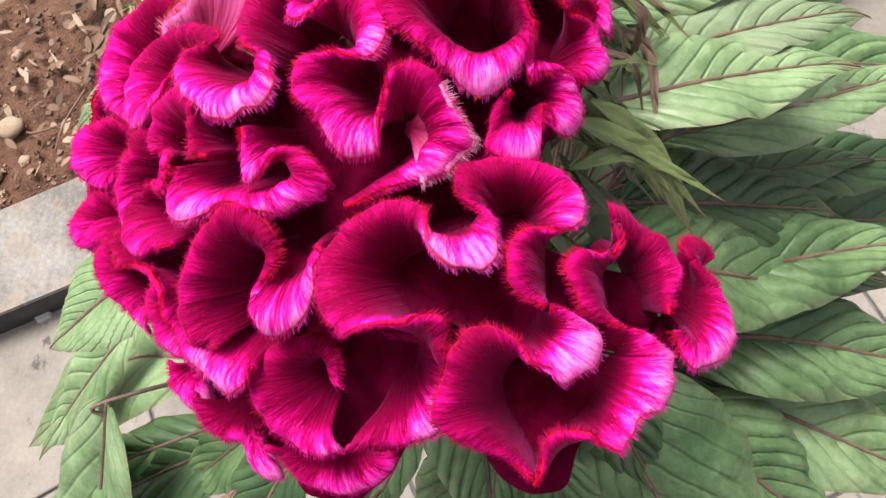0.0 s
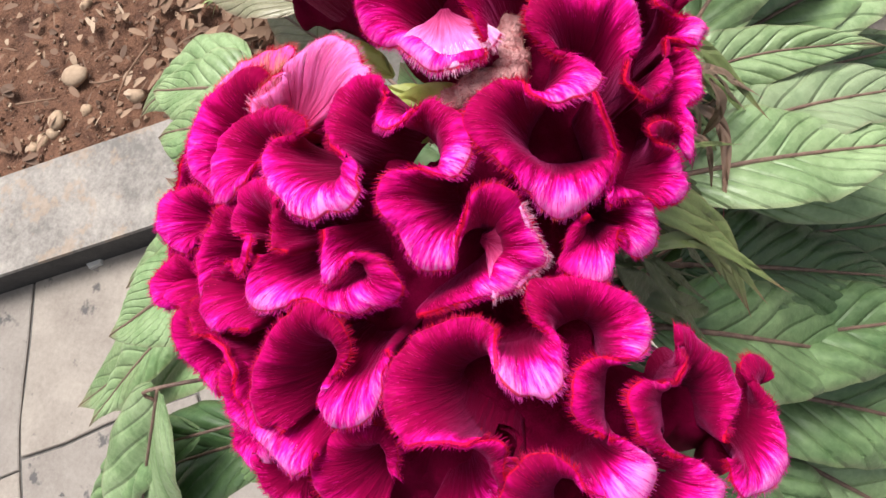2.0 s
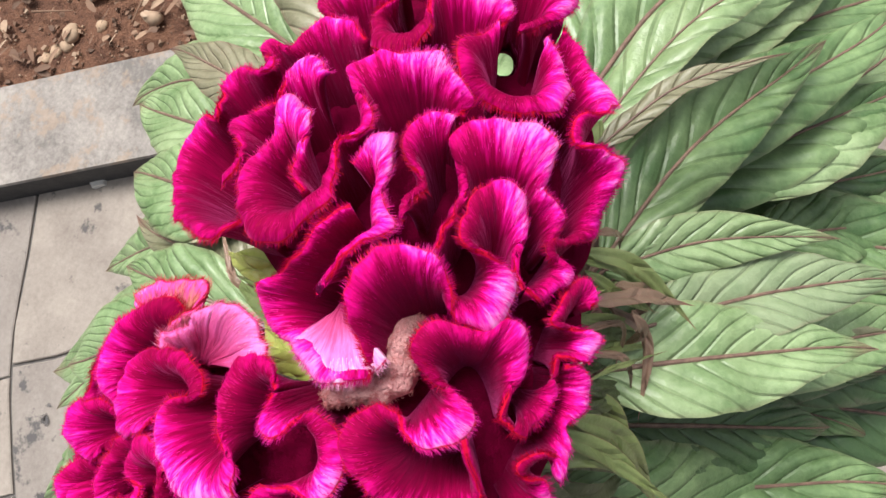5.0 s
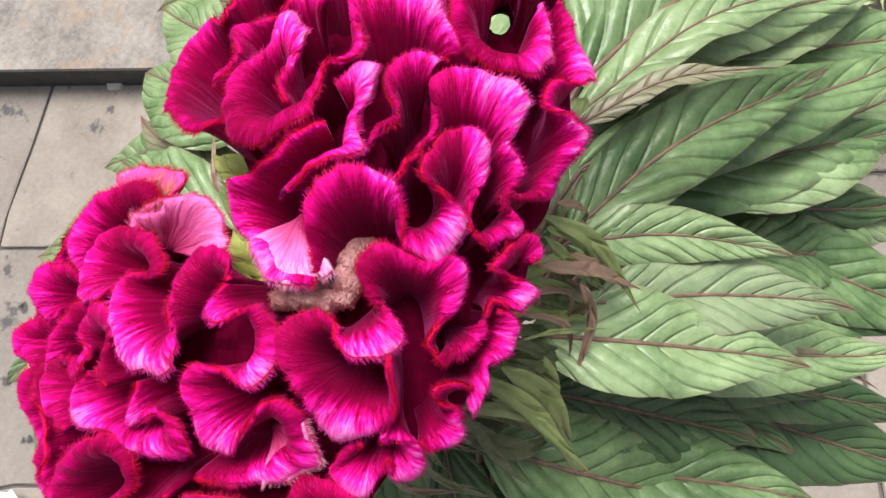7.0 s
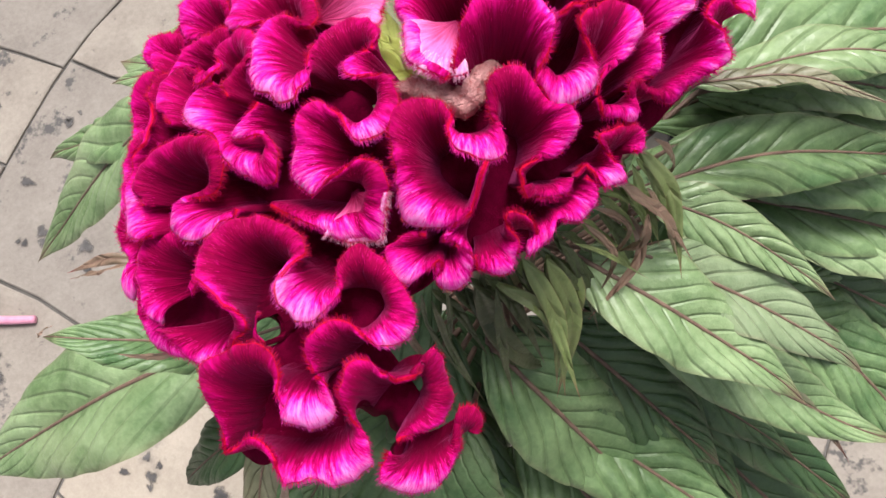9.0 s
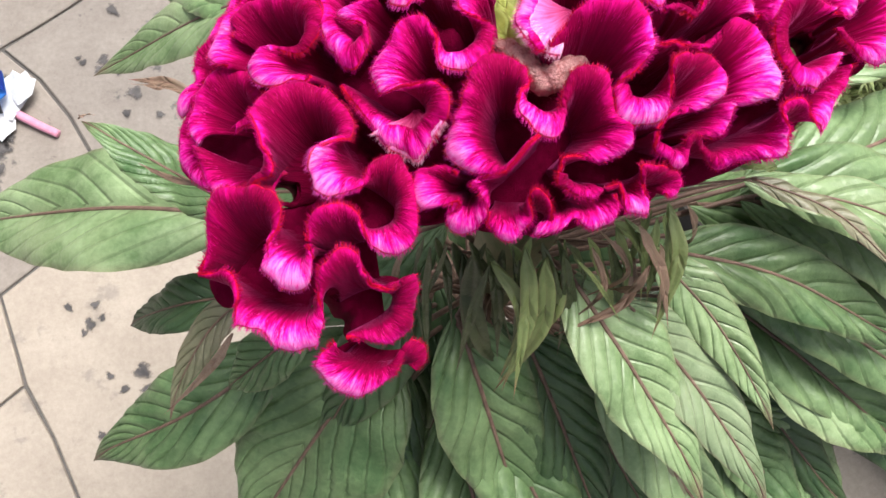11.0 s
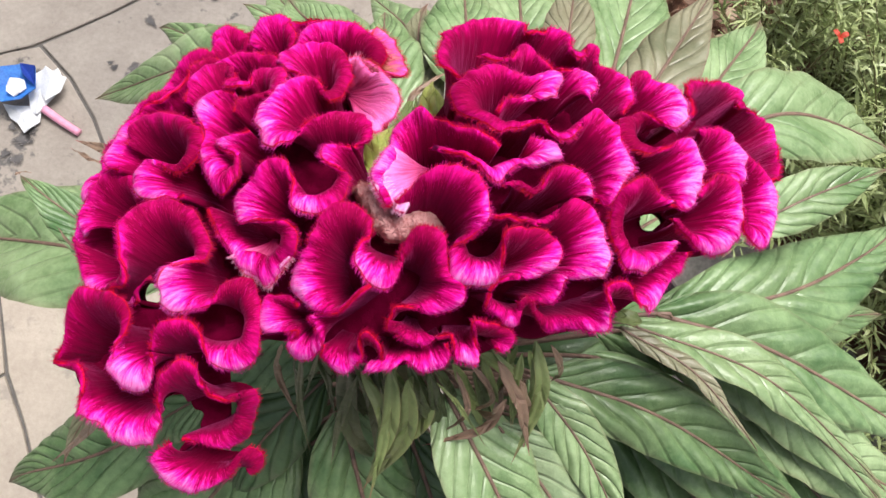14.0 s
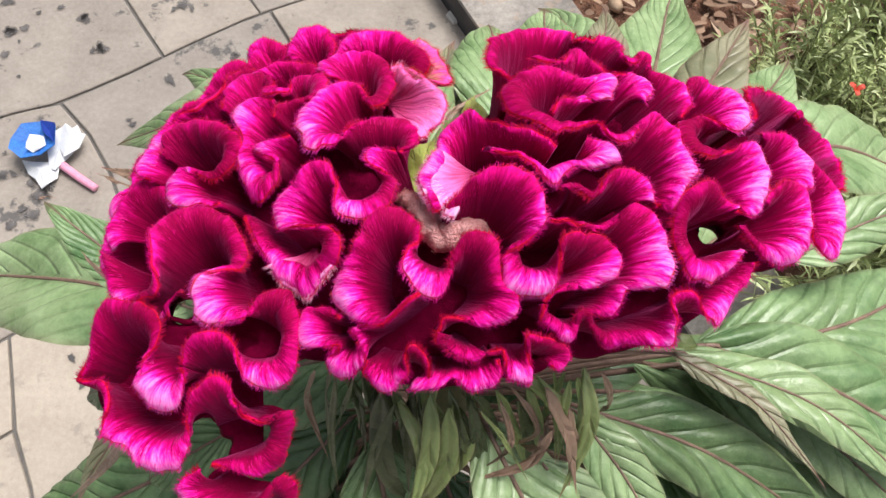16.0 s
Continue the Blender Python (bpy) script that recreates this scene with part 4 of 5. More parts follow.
leaf((46.4, 94.0, 555.0), (47.5, 141.3, 540.0), (45.4, 202.7, 510.0), 15.1, 0, "mid")
leaf((6.9, 120.2, 560.0), (0.9, 154.6, 540.0), (-19.4, 201.5, 500.0), 13.1, 0, "pale")
leaf((10.9, 48.3, 650.0), (17.0, 62.3, 645.0), (33.2, 86.5, 630.0), 6.4, 0, "red")
leaf((-22.1, -43.9, 590.0), (-29.4, -75.0, 580.0), (-39.8, -128.4, 550.0), 14.6, 0, "pale")
leaf((-31.7, -29.2, 592.0), (-45.7, -45.1, 582.0), (-69.9, -68.2, 550.0), 11.7, 0, "mid")
leaf((18.9, -36.2, 640.0), (32.7, -61.6, 630.0), (58.4, -101.3, 610.0), 9.4, 0, "pale")
leaf((21.1, -29.3, 600.0), (21.6, -60.8, 590.0), (27.6, -98.7, 570.0), 9.4, 0, "mid")
leaf((-25.1, 129.6, 560.0), (-49.0, 152.1, 545.0), (-78.7, 180.7, 520.0), 9.5, 0, "pale")
leaf((-64.7, 110.3, 560.0), (-79.6, 137.8, 545.0), (-122.3, 181.5, 500.0), 11.0, 0, "mid")
leaf((76.7, -12.1, 610.0), (101.5, -35.8, 600.0), (140.4, -66.7, 570.0), 14.3, 0, "pale")
leaf((58.3, -46.6, 600.0), (71.9, -64.6, 590.0), (91.3, -92.2, 560.0), 10.2, 0, "mid")
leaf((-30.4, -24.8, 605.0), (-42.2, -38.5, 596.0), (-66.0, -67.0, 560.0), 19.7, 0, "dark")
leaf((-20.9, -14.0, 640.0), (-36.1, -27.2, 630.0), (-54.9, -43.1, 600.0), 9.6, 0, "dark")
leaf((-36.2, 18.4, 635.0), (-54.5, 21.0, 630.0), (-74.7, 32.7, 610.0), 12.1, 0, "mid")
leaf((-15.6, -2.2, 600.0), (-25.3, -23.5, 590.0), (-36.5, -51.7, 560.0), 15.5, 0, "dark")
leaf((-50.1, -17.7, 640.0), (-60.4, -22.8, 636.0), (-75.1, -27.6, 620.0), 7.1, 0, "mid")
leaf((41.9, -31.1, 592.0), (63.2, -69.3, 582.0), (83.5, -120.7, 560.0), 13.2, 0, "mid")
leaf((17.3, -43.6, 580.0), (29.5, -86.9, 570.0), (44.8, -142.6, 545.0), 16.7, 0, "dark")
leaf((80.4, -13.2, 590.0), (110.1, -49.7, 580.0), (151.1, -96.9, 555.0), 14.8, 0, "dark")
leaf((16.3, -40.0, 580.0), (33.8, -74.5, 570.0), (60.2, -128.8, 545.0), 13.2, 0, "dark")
leaf((65.1, -46.1, 590.0), (74.8, -78.4, 580.0), (85.5, -126.4, 560.0), 13.2, 0, "mid")
leaf((46.2, 66.9, 620.0), (58.4, 90.0, 612.0), (77.6, 122.3, 595.0), 8.8, 0, "red")
leaf((-44.0, 59.2, 572.0), (-57.5, 80.9, 560.0), (-79.9, 115.3, 530.0), 13.1, 0, "mid")
leaf((-57.1, 55.1, 575.0), (-70.6, 65.9, 565.0), (-97.3, 82.0, 540.0), 12.9, 0, "dark")
leaf((106.1, -12.4, 600.0), (126.5, -17.9, 590.0), (177.3, -37.1, 560.0), 13.4, 0, "pale")
bract((-3.7, -18.7, 690.0), (-3.9, -30.0, 681.5), (-9.5, -42.2, 667.0), 2.6, 0)
bract((-16.7, -14.4, 685.0), (-12.3, -20.8, 665.5), (-6.7, -27.3, 640.0), 2.7, 1)
bract((-11.0, -17.7, 690.0), (-7.9, -23.1, 673.0), (-7.3, -34.1, 650.0), 2.1, 1)
bract((14.2, -16.6, 690.0), (17.3, -22.8, 682.0), (19.1, -29.4, 668.0), 1.6, 0)
bract((16.8, -18.5, 695.0), (22.1, -25.7, 686.5), (26.1, -35.0, 672.0), 2.2, 2)
bract((19.0, -25.1, 690.0), (16.8, -27.8, 684.0), (14.4, -24.9, 672.0), 1.3, 2)
bract((3.9, -18.6, 690.0), (8.3, -21.6, 682.0), (10.8, -24.5, 668.0), 1.7, 1)
bract((-22.2, -14.0, 690.0), (-24.3, -18.4, 673.0), (-23.4, -29.2, 650.0), 0.9, 1)
bract((-0.3, -18.0, 690.0), (3.2, -25.7, 678.0), (9.0, -27.7, 660.0), 1.8, 1)
bract((-14.3, -15.6, 680.0), (-11.8, -30.3, 663.0), (-4.9, -34.5, 640.0), 3.2, 1)
bract((25.2, -13.5, 690.0), (27.0, -23.5, 684.0), (22.0, -36.8, 672.0), 2.2, 0)
bract((22.4, -16.0, 690.0), (21.6, -23.1, 684.0), (22.6, -29.6, 672.0), 1.5, 0)
bract((19.7, -20.9, 680.0), (16.7, -29.1, 677.0), (3.1, -32.6, 668.0), 1.5, 2)
bract((2.1, -19.2, 680.0), (2.7, -26.9, 673.0), (-4.5, -34.5, 660.0), 4.1, 0)
bract((46.0, -10.3, 694.0), (41.2, -9.3, 695.0), (38.0, -7.1, 690.0), 2.3, 0)
bract((1.8, 17.8, 710.0), (4.4, 26.2, 711.0), (3.2, 35.7, 706.0), 2.1, 3)
bract((-7.0, 13.7, 715.0), (-7.5, 17.0, 714.5), (-6.0, 23.6, 708.0), 2.2, 3)
bract((-4.2, 14.5, 710.0), (-4.2, 18.5, 711.0), (-2.9, 26.2, 706.0), 1.8, 3)
bract((5.8, 17.9, 715.0), (5.8, 23.5, 714.5), (9.2, 23.7, 708.0), 1.4, 3)
bract((-66.9, 32.7, 665.0), (-73.8, 37.6, 665.0), (-84.5, 43.0, 659.0), 1.9, 2)
bract((-21.3, -15.9, 690.0), (-23.1, -24.4, 673.0), (-22.9, -32.9, 650.0), 1.1, 1)
bract((-18.0, -15.9, 690.0), (-20.5, -19.3, 678.0), (-23.8, -21.2, 660.0), 0.8, 1)
bract((-5.9, -18.0, 690.0), (-5.3, -22.3, 683.0), (-2.1, -25.7, 670.0), 0.7, 1)
bract((4.0, -17.9, 690.0), (5.0, -21.0, 682.0), (6.2, -24.7, 668.0), 0.7, 0)
bract((-12.7, -17.1, 685.0), (-13.2, -25.7, 665.5), (-11.9, -33.4, 640.0), 3.5, 1)
bract((-7.1, -17.0, 685.0), (-7.1, -23.2, 665.5), (-5.7, -30.7, 640.0), 2.0, 1)
bract((0.8, 33.7, 690.0), (-0.1, 39.1, 693.0), (9.7, 48.5, 690.0), 1.0, 2)
bract((-9.9, -18.4, 685.0), (-5.0, -29.4, 681.5), (-8.1, -44.7, 672.0), 2.0, 0)
bract((5.4, -22.0, 690.0), (10.2, -26.0, 684.0), (16.8, -33.1, 672.0), 0.7, 0)
bract((-4.3, 1.4, 718.0), (-6.1, 8.8, 719.0), (-8.8, 20.4, 714.0), 3.1, 3)
bract((-1.9, 8.1, 714.0), (-4.3, 13.7, 716.0), (-4.7, 22.2, 712.0), 2.2, 3)
bract((-60.9, 1.3, 690.0), (-69.2, 5.8, 685.5), (-78.5, 14.5, 675.0), 0.9, 2)
bract((-66.2, 26.5, 680.0), (-72.7, 30.1, 677.0), (-81.6, 36.9, 668.0), 0.8, 2)
bract((-92.7, 29.4, 668.0), (-91.1, 29.1, 670.5), (-89.1, 30.5, 667.0), 0.4, 2)
bract((-6.2, 5.5, 714.0), (-4.9, 13.5, 713.0), (-1.0, 24.9, 706.0), 2.8, 3)
bract((-4.9, 9.2, 712.0), (-3.5, 18.1, 712.0), (0.1, 29.0, 706.0), 2.5, 3)
bract((-5.6, 19.2, 698.0), (-2.7, 29.4, 697.0), (1.0, 43.4, 690.0), 2.5, 0)
bract((-7.8, 10.7, 716.0), (-6.8, 15.8, 715.0), (-3.6, 24.7, 708.0), 2.5, 3)
bract((3.9, 23.3, 710.0), (2.4, 28.5, 711.0), (3.9, 35.9, 706.0), 1.7, 3)
bract((0.8, 22.6, 698.0), (0.8, 30.3, 697.0), (0.8, 41.2, 690.0), 2.0, 0)
bract((-2.4, 3.7, 714.0), (-6.0, 10.7, 713.0), (-7.3, 23.8, 706.0), 2.4, 3)
bract((-9.5, 10.2, 716.0), (-6.0, 6.4, 715.0), (-4.8, 5.7, 708.0), 1.8, 3)
bract((-20.1, -14.3, 690.0), (-17.8, -17.5, 675.5), (-16.8, -25.7, 655.0), 1.6, 1)
bract((-14.0, -16.2, 690.0), (-9.0, -21.1, 675.5), (-4.1, -31.4, 655.0), 2.1, 1)
bract((-6.6, -17.2, 690.0), (-1.0, -22.2, 675.5), (3.1, -31.1, 655.0), 2.1, 0)
bract((2.5, -17.9, 690.0), (6.4, -23.8, 678.0), (9.8, -31.6, 660.0), 1.6, 1)
bract((8.4, -18.1, 690.0), (12.6, -22.8, 680.0), (18.3, -32.2, 664.0), 1.8, 0)
bract((12.7, -15.9, 692.0), (19.8, -19.0, 684.0), (24.6, -26.9, 670.0), 2.0, 0)
bract((-25.4, -14.1, 688.0), (-28.3, -17.6, 672.0), (-25.2, -26.3, 650.0), 1.2, 2)
bract((-10.6, -16.1, 688.0), (-14.8, -21.9, 672.0), (-12.5, -29.4, 650.0), 1.5, 1)
bract((-2.6, -17.2, 692.0), (-4.8, -23.0, 681.0), (-2.0, -26.9, 664.0), 1.7, 0)
bract((0.6, -20.4, 688.0), (-2.9, -29.5, 677.0), (-9.2, -39.7, 660.0), 2.5, 0)
bract((9.4, -19.5, 688.0), (12.0, -26.6, 681.0), (7.2, -30.0, 668.0), 1.0, 2)
bract((19.4, -14.4, 690.0), (21.0, -20.1, 682.0), (22.8, -28.5, 668.0), 1.4, 0)
bract((23.8, -15.5, 690.0), (26.8, -22.2, 679.0), (25.6, -35.6, 662.0), 2.1, 0)
bract((-4.8, -20.3, 688.0), (-4.1, -27.1, 674.5), (-5.9, -36.2, 655.0), 1.5, 1)
bract((-10.4, -20.1, 686.0), (-14.6, -28.1, 673.5), (-17.4, -35.9, 655.0), 1.4, 1)
bract((12.8, -19.5, 688.0), (16.6, -25.2, 674.5), (18.7, -34.2, 655.0), 1.9, 1)
bract((3.9, -19.4, 688.0), (5.9, -26.2, 674.5), (5.7, -35.2, 655.0), 1.8, 1)
bract((27.9, -14.7, 692.0), (31.2, -18.3, 685.0), (31.1, -19.3, 672.0), 1.1, 2)
bract((10.8, -16.8, 690.0), (17.3, -24.2, 682.0), (9.5, -25.7, 668.0), 0.9, 2)
bract((-58.5, -27.2, 690.0), (-66.8, -30.1, 673.0), (-82.8, -35.4, 650.0), 1.4, 2)
bract((21.8, -21.2, 690.0), (24.5, -26.1, 680.0), (25.9, -34.4, 664.0), 1.8, 2)
bract((-0.3, -21.4, 690.0), (-0.7, -31.4, 676.0), (-10.0, -41.3, 656.0), 2.8, 0)
bract((16.1, -15.2, 690.0), (22.8, -21.6, 685.0), (21.8, -29.4, 674.0), 0.9, 0)
bract((21.6, -14.4, 690.0), (19.6, -19.0, 683.0), (18.4, -23.5, 670.0), 1.3, 0)
leaf((45.0, 18.0, 640.0), (76.0, 38.0, 622.0), (118.0, 70.0, 596.0), 13.0, 0, "pale")
leaf((-14.0, 2.0, 646.0), (-40.0, -3.0, 640.0), (-74.0, -10.0, 622.0), 15.0, 0, "mid")
leaf((63.6, 0.1, 640.0), (95.3, -8.3, 630.0), (149.2, -24.8, 605.0), 13.8, 0, "mid")
leaf((69.2, 6.1, 634.0), (103.0, 6.4, 624.0), (158.8, 13.9, 600.0), 12.6, 0, "mid")
leaf((49.4, 0.5, 640.0), (73.4, -0.6, 630.0), (116.0, -5.9, 608.0), 10.0, 0, "mid")
leaf((69.5, 0.4, 640.0), (99.5, -15.0, 630.0), (146.9, -47.3, 605.0), 9.7, 0, "pale")
leaf((92.1, -12.1, 600.0), (128.6, -39.7, 590.0), (168.0, -77.7, 568.0), 16.2, 0, "mid")
# end of leaves

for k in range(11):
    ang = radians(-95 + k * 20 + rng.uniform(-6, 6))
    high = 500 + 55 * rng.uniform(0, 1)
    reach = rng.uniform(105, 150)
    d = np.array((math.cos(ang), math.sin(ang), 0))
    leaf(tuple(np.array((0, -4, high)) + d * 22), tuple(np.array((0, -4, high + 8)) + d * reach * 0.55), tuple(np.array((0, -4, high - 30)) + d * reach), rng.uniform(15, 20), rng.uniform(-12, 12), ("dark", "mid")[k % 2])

# ---- ground ----
KERB_AT, ALONG, BACK = np.array((0.0295, 0.652)), np.array((0.566, -0.825)), np.array((0.825, 0.566))


KERB_ALONG = np.array((0.566 * 0.9963 - 0.825 * 0.0866, -0.825 * 0.9963 - 0.566 * 0.0866))
KERB_BACK = np.array((-KERB_ALONG[1], KERB_ALONG[0]))


def verge(a, q, z=0.0):
    """A place along the kerb: a along it, q across it (face at 0, back at 0.128)."""
    p = KERB_AT - ALONG * 0.077 + KERB_ALONG * (a + 0.077) + KERB_BACK * q
    return np.array((p[0], p[1], z))


def spot(a, q, z=0.0):
    """A place on the ground: a along the kerb, q across it (pavement below 0, kerb to 0.128, soil beyond)."""
    p = KERB_AT + ALONG * a + BACK * q
    return np.array((p[0], p[1], z))


def stone_material(name, low, high, stain, amount, crisp=0.18, patch=0.575):
    m, nt, b = shader(name)
    coarse, fine = speckle(nt, 14, 5, 0.65), speckle(nt, 160, 4, 0.7)
    col = ramp(nt, sums(nt, "ADD", sums(nt, "MULTIPLY", coarse, 0.6), sums(nt, "MULTIPLY", fine, 0.4)), [(0.5 - crisp, low), (0.5 + crisp, high)])
    r = nt.nodes.new("ShaderNodeObjectInfo").outputs["Random"]
    col = mix(nt, 1.0, col, ramp(nt, r, [(0.0, (0.86, 0.85, 0.86)), (1.0, (1.06, 1.03, 1.0))]), "MULTIPLY")
    blot = ramp(nt, sums(nt, "ADD", sums(nt, "MULTIPLY", speckle(nt, 26, 4, 0.7), 0.75), sums(nt, "MULTIPLY", speckle(nt, 5, 2, 0.5), 0.25)), [(patch, (0, 0, 0)), (patch + 0.055, (1, 1, 1))])
    col = mix(nt, sums(nt, "MULTIPLY", blot, amount), col, stain)
    nt.links.new(col, b.inputs["Base Color"])
    b.inputs["Roughness"].default_value = 0.8
    relief(nt, b, fine, 0.35, 0.0015)
    return m


PAVER = stone_material("paver_concrete", (0.225, 0.198, 0.178), (0.37, 0.335, 0.298), (0.06, 0.06, 0.065), 0.8)
PAVER_CREAM = stone_material("paver_cream", (0.39, 0.335, 0.275), (0.56, 0.495, 0.415), (0.16, 0.15, 0.14), 0.35)
JOINT = plain("joint_sand", (0.085, 0.078, 0.074), (0.16, 0.148, 0.138), 90)
GRANITE = stone_material("kerb_granite", (0.17, 0.16, 0.152), (0.38, 0.355, 0.33), (0.36, 0.255, 0.18), 0.5, 0.12, 0.53)
# kerb stones' sides: a far darker colour than their tops
DARK = plain("kerb_face_dark", (0.025, 0.025, 0.028), (0.06, 0.058, 0.058), 40)
SOIL = plain("soil", (0.085, 0.036, 0.022), (0.235, 0.115, 0.068), 30, 0.9, 0.9, 0.006)


def slab(name, corners, low, high, bevel, materials):
    """A block with bevelled top edges over its ground corners."""
    bm = bmesh.new()
    mid = sum(corners) / len(corners)
    inner = [c + (mid - c) / np.linalg.norm((mid - c)[:2]) * bevel * 1.4 for c in corners]
    lo = [bm.verts.new((c[0], c[1], low)) for c in corners]
    up = [bm.verts.new((c[0], c[1], high - bevel)) for c in corners]
    top = [bm.verts.new((c[0], c[1], high)) for c in inner]
    for i in range(len(corners)):
        j = (i + 1) % len(corners)
        f = bm.faces.new((lo[i], lo[j], up[j], up[i]))
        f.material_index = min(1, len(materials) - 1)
        bm.faces.new((up[i], up[j], top[j], top[i]))
    bm.faces.new(top)
    bm.normal_update()
    me = bpy.data.meshes.new(name)
    bm.to_mesh(me)
    bm.free()
    for m in materials:
        me.materials.append(m)
    return me


bm = bmesh.new()
bmesh.ops.create_grid(bm, x_segments=8, y_segments=8, size=60)
bmesh.ops.translate(bm, verts=bm.verts, vec=(0, 0, -0.004))
me = bpy.data.meshes.new("ground")
bm.to_mesh(me)
bm.free()
me.materials.append(JOINT)
tagged(new("ground", me), "sandy grey bed under the concrete paving", "ground", kind="structure")

# soil bed behind the kerb, a lumpy sheet
n = 90
sv, sf = [], []
for i in range(n):
    for j in range(n):
        a, q = -1.3 + 2.6 * i / (n - 1), 0.120 + 1.7 * j / (n - 1)
        p = verge(a, q)
        z = 0.030 + 0.014 * noise.noise(Vector((p[0] * 9, p[1] * 9, 3))) + 0.007 * noise.noise(Vector((p[0] * 31, p[1] * 31, 7)))
        sv.append((p[0], p[1], z))
for i in range(n - 1):
    for j in range(n - 1):
        sf.append((i * n + j, (i + 1) * n + j, (i + 1) * n + j + 1, i * n + j + 1))
tagged(new("soil_bed", mesh_of("soil_bed", sv, sf, [SOIL])), "dry brown soil bed with litter behind the kerb", "soil", kind="structure")

kerb = tagged(new("kerb"), "weathered grey granite kerb with a dark face", "kerb", kind="structure")
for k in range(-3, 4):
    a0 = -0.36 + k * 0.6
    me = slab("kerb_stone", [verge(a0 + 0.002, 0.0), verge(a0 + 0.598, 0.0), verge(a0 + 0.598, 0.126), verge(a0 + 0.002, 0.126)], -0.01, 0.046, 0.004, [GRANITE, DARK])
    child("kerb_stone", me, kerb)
chip = thing("stone_chip", "small pale stone chip lying at the foot of the kerb", "stone chip")
c0 = np.array((0.0391, 0.6218, 0.0))
me = slab("chip", [c0, c0 + np.append(ALONG * 0.02, 0), c0 + np.append(ALONG * 0.018 - BACK * 0.007, 0), c0 + np.append(ALONG * 0.003 - BACK * 0.008, 0)], 0.0, 0.007, 0.001, [plain("chip_stone", (0.5, 0.48, 0.45), (0.7, 0.68, 0.64), 60)])
child("chip", me, chip)


# ---- things on the ground ----
def lump(name, size, squash, seed, material, detail=2):
    bm = bmesh.new()
    bmesh.ops.create_icosphere(bm, subdivisions=detail, radius=1)
    for v in bm.verts:
        k = 1 + 0.28 * noise.noise(v.co * 1.3 + Vector((seed * 3.1, seed, 0))) + 0.1 * noise.noise(v.co * 3 + Vector((seed, 0, seed)))
        v.co = Vector((v.co.x * k * size, v.co.y * k * size * 0.8, v.co.z * k * size * squash))
    me = bpy.data.meshes.new(name)
    bm.to_mesh(me)
    bm.free()
    me.materials.append(material)
    me.polygons.foreach_set("use_smooth", [True] * len(me.polygons))
    return me


PEBBLE = stone_material("pebble_stone", (0.36, 0.25, 0.17), (0.62, 0.47, 0.33), (0.2, 0.13, 0.1), 0.4)


def pebble(place, size, squash, seed):
    ob = tagged(new("pebble", lump("pebble", size, squash, seed, PEBBLE)), "rounded tan pebble half sunk in brown soil", "pebble", "pebbles in the soil")
    ob.location = place
    ob.rotation_euler = (0, 0, seed * 1.7)


pebble((0.257, 0.707, 0.040), 0.019, 0.45, 1)
pebble((0.197, 0.7086, 0.038), 0.013, 0.7, 2)
pebble((0.246, 0.613, 0.038), 0.012, 0.8, 3)
pebble((0.17, 0.721, 0.034), 0.010, 0.6, 4)
pebble((0.221, 0.831, 0.036), 0.016, 0.6, 5)
for k in range(60):
    p = verge(rng.uniform(-0.55, 0.5), 0.15 + rng.uniform(0, 1) ** 1.5 * 0.75)
    pebble((p[0], p[1], 0.034), rng.uniform(0.003, 0.010), rng.uniform(0.5, 0.8), 6 + k)


def litter_material():
    m, nt, b = shader("dry_litter")
    r = nt.nodes.new("ShaderNodeNewGeometry").outputs["Random Per Island"]
    col = ramp(nt, r, [(0.0, (0.11, 0.065, 0.045)), (0.55, (0.22, 0.125, 0.08)), (0.85, (0.38, 0.25, 0.165)), (1.0, (0.58, 0.44, 0.32))])
    nt.links.new(mix(nt, sums(nt, "MULTIPLY", speckle(nt, 300), 0.5), col, (0.16, 0.10, 0.07)), b.inputs["Base Color"])
    b.inputs["Roughness"].default_value = 0.8
    return m


LITTER = litter_material()
lv, lf = [], []


def flake(p, length, width, curl):
    """A dry curled leaf scrap or bark chip, five rows long."""
    ang, tilt = rng.uniform(0, 6.283), rng.uniform(-0.35, 0.35)
    d = np.array((math.cos(ang), math.sin(ang), tilt))
    side = np.array((-math.sin(ang), math.cos(ang), rng.uniform(-0.4, 0.4)))
    first = len(lv)
    for i in range(5):
        t = i / 4
        w = width * (0.15 + math.sin(math.pi * (0.1 + 0.8 * t)))
        c = p + d * (t - 0.5) * length + np.array((0, 0, curl * math.sin(math.pi * t)))
        for s in (-1, 0, 1):
            lv.append(c + side * s * w * 0.5 + np.array((0, 0, abs(s) * curl * 0.7)))
    for i in range(4):
        for j in range(2):
            q = first + i * 3 + j
            lf.append((q, q + 1, q + 4, q + 3))


for k in range(1500):
    p = verge(rng.uniform(-0.6, 0.75), 0.13 + rng.uniform(0, 1) ** 1.3 * 0.8)
    p[2] = 0.040 + rng.uniform(0, 0.008)
    flake(p, rng.uniform(0.005, 0.024), rng.uniform(0.0015, 0.009), rng.uniform(0.0, 0.002))
for k in range(110):
    p = verge(rng.uniform(0.17, 0.42), 0.14 + rng.uniform(0, 1) * 0.22)
    p[2] = 0.046 + rng.uniform(0, 0.010)
    flake(p, rng.uniform(0.014, 0.040), rng.uniform(0.005, 0.015), rng.uniform(0.0, 0.004))
tagged(new("leaf_litter", mesh_of("leaf_litter", lv, lf, [LITTER])), "dry curled leaf scraps and bark strewn over soil", "leaf litter", kind="stuff")

# crumbs of soil and grit
cv, cf = [], []
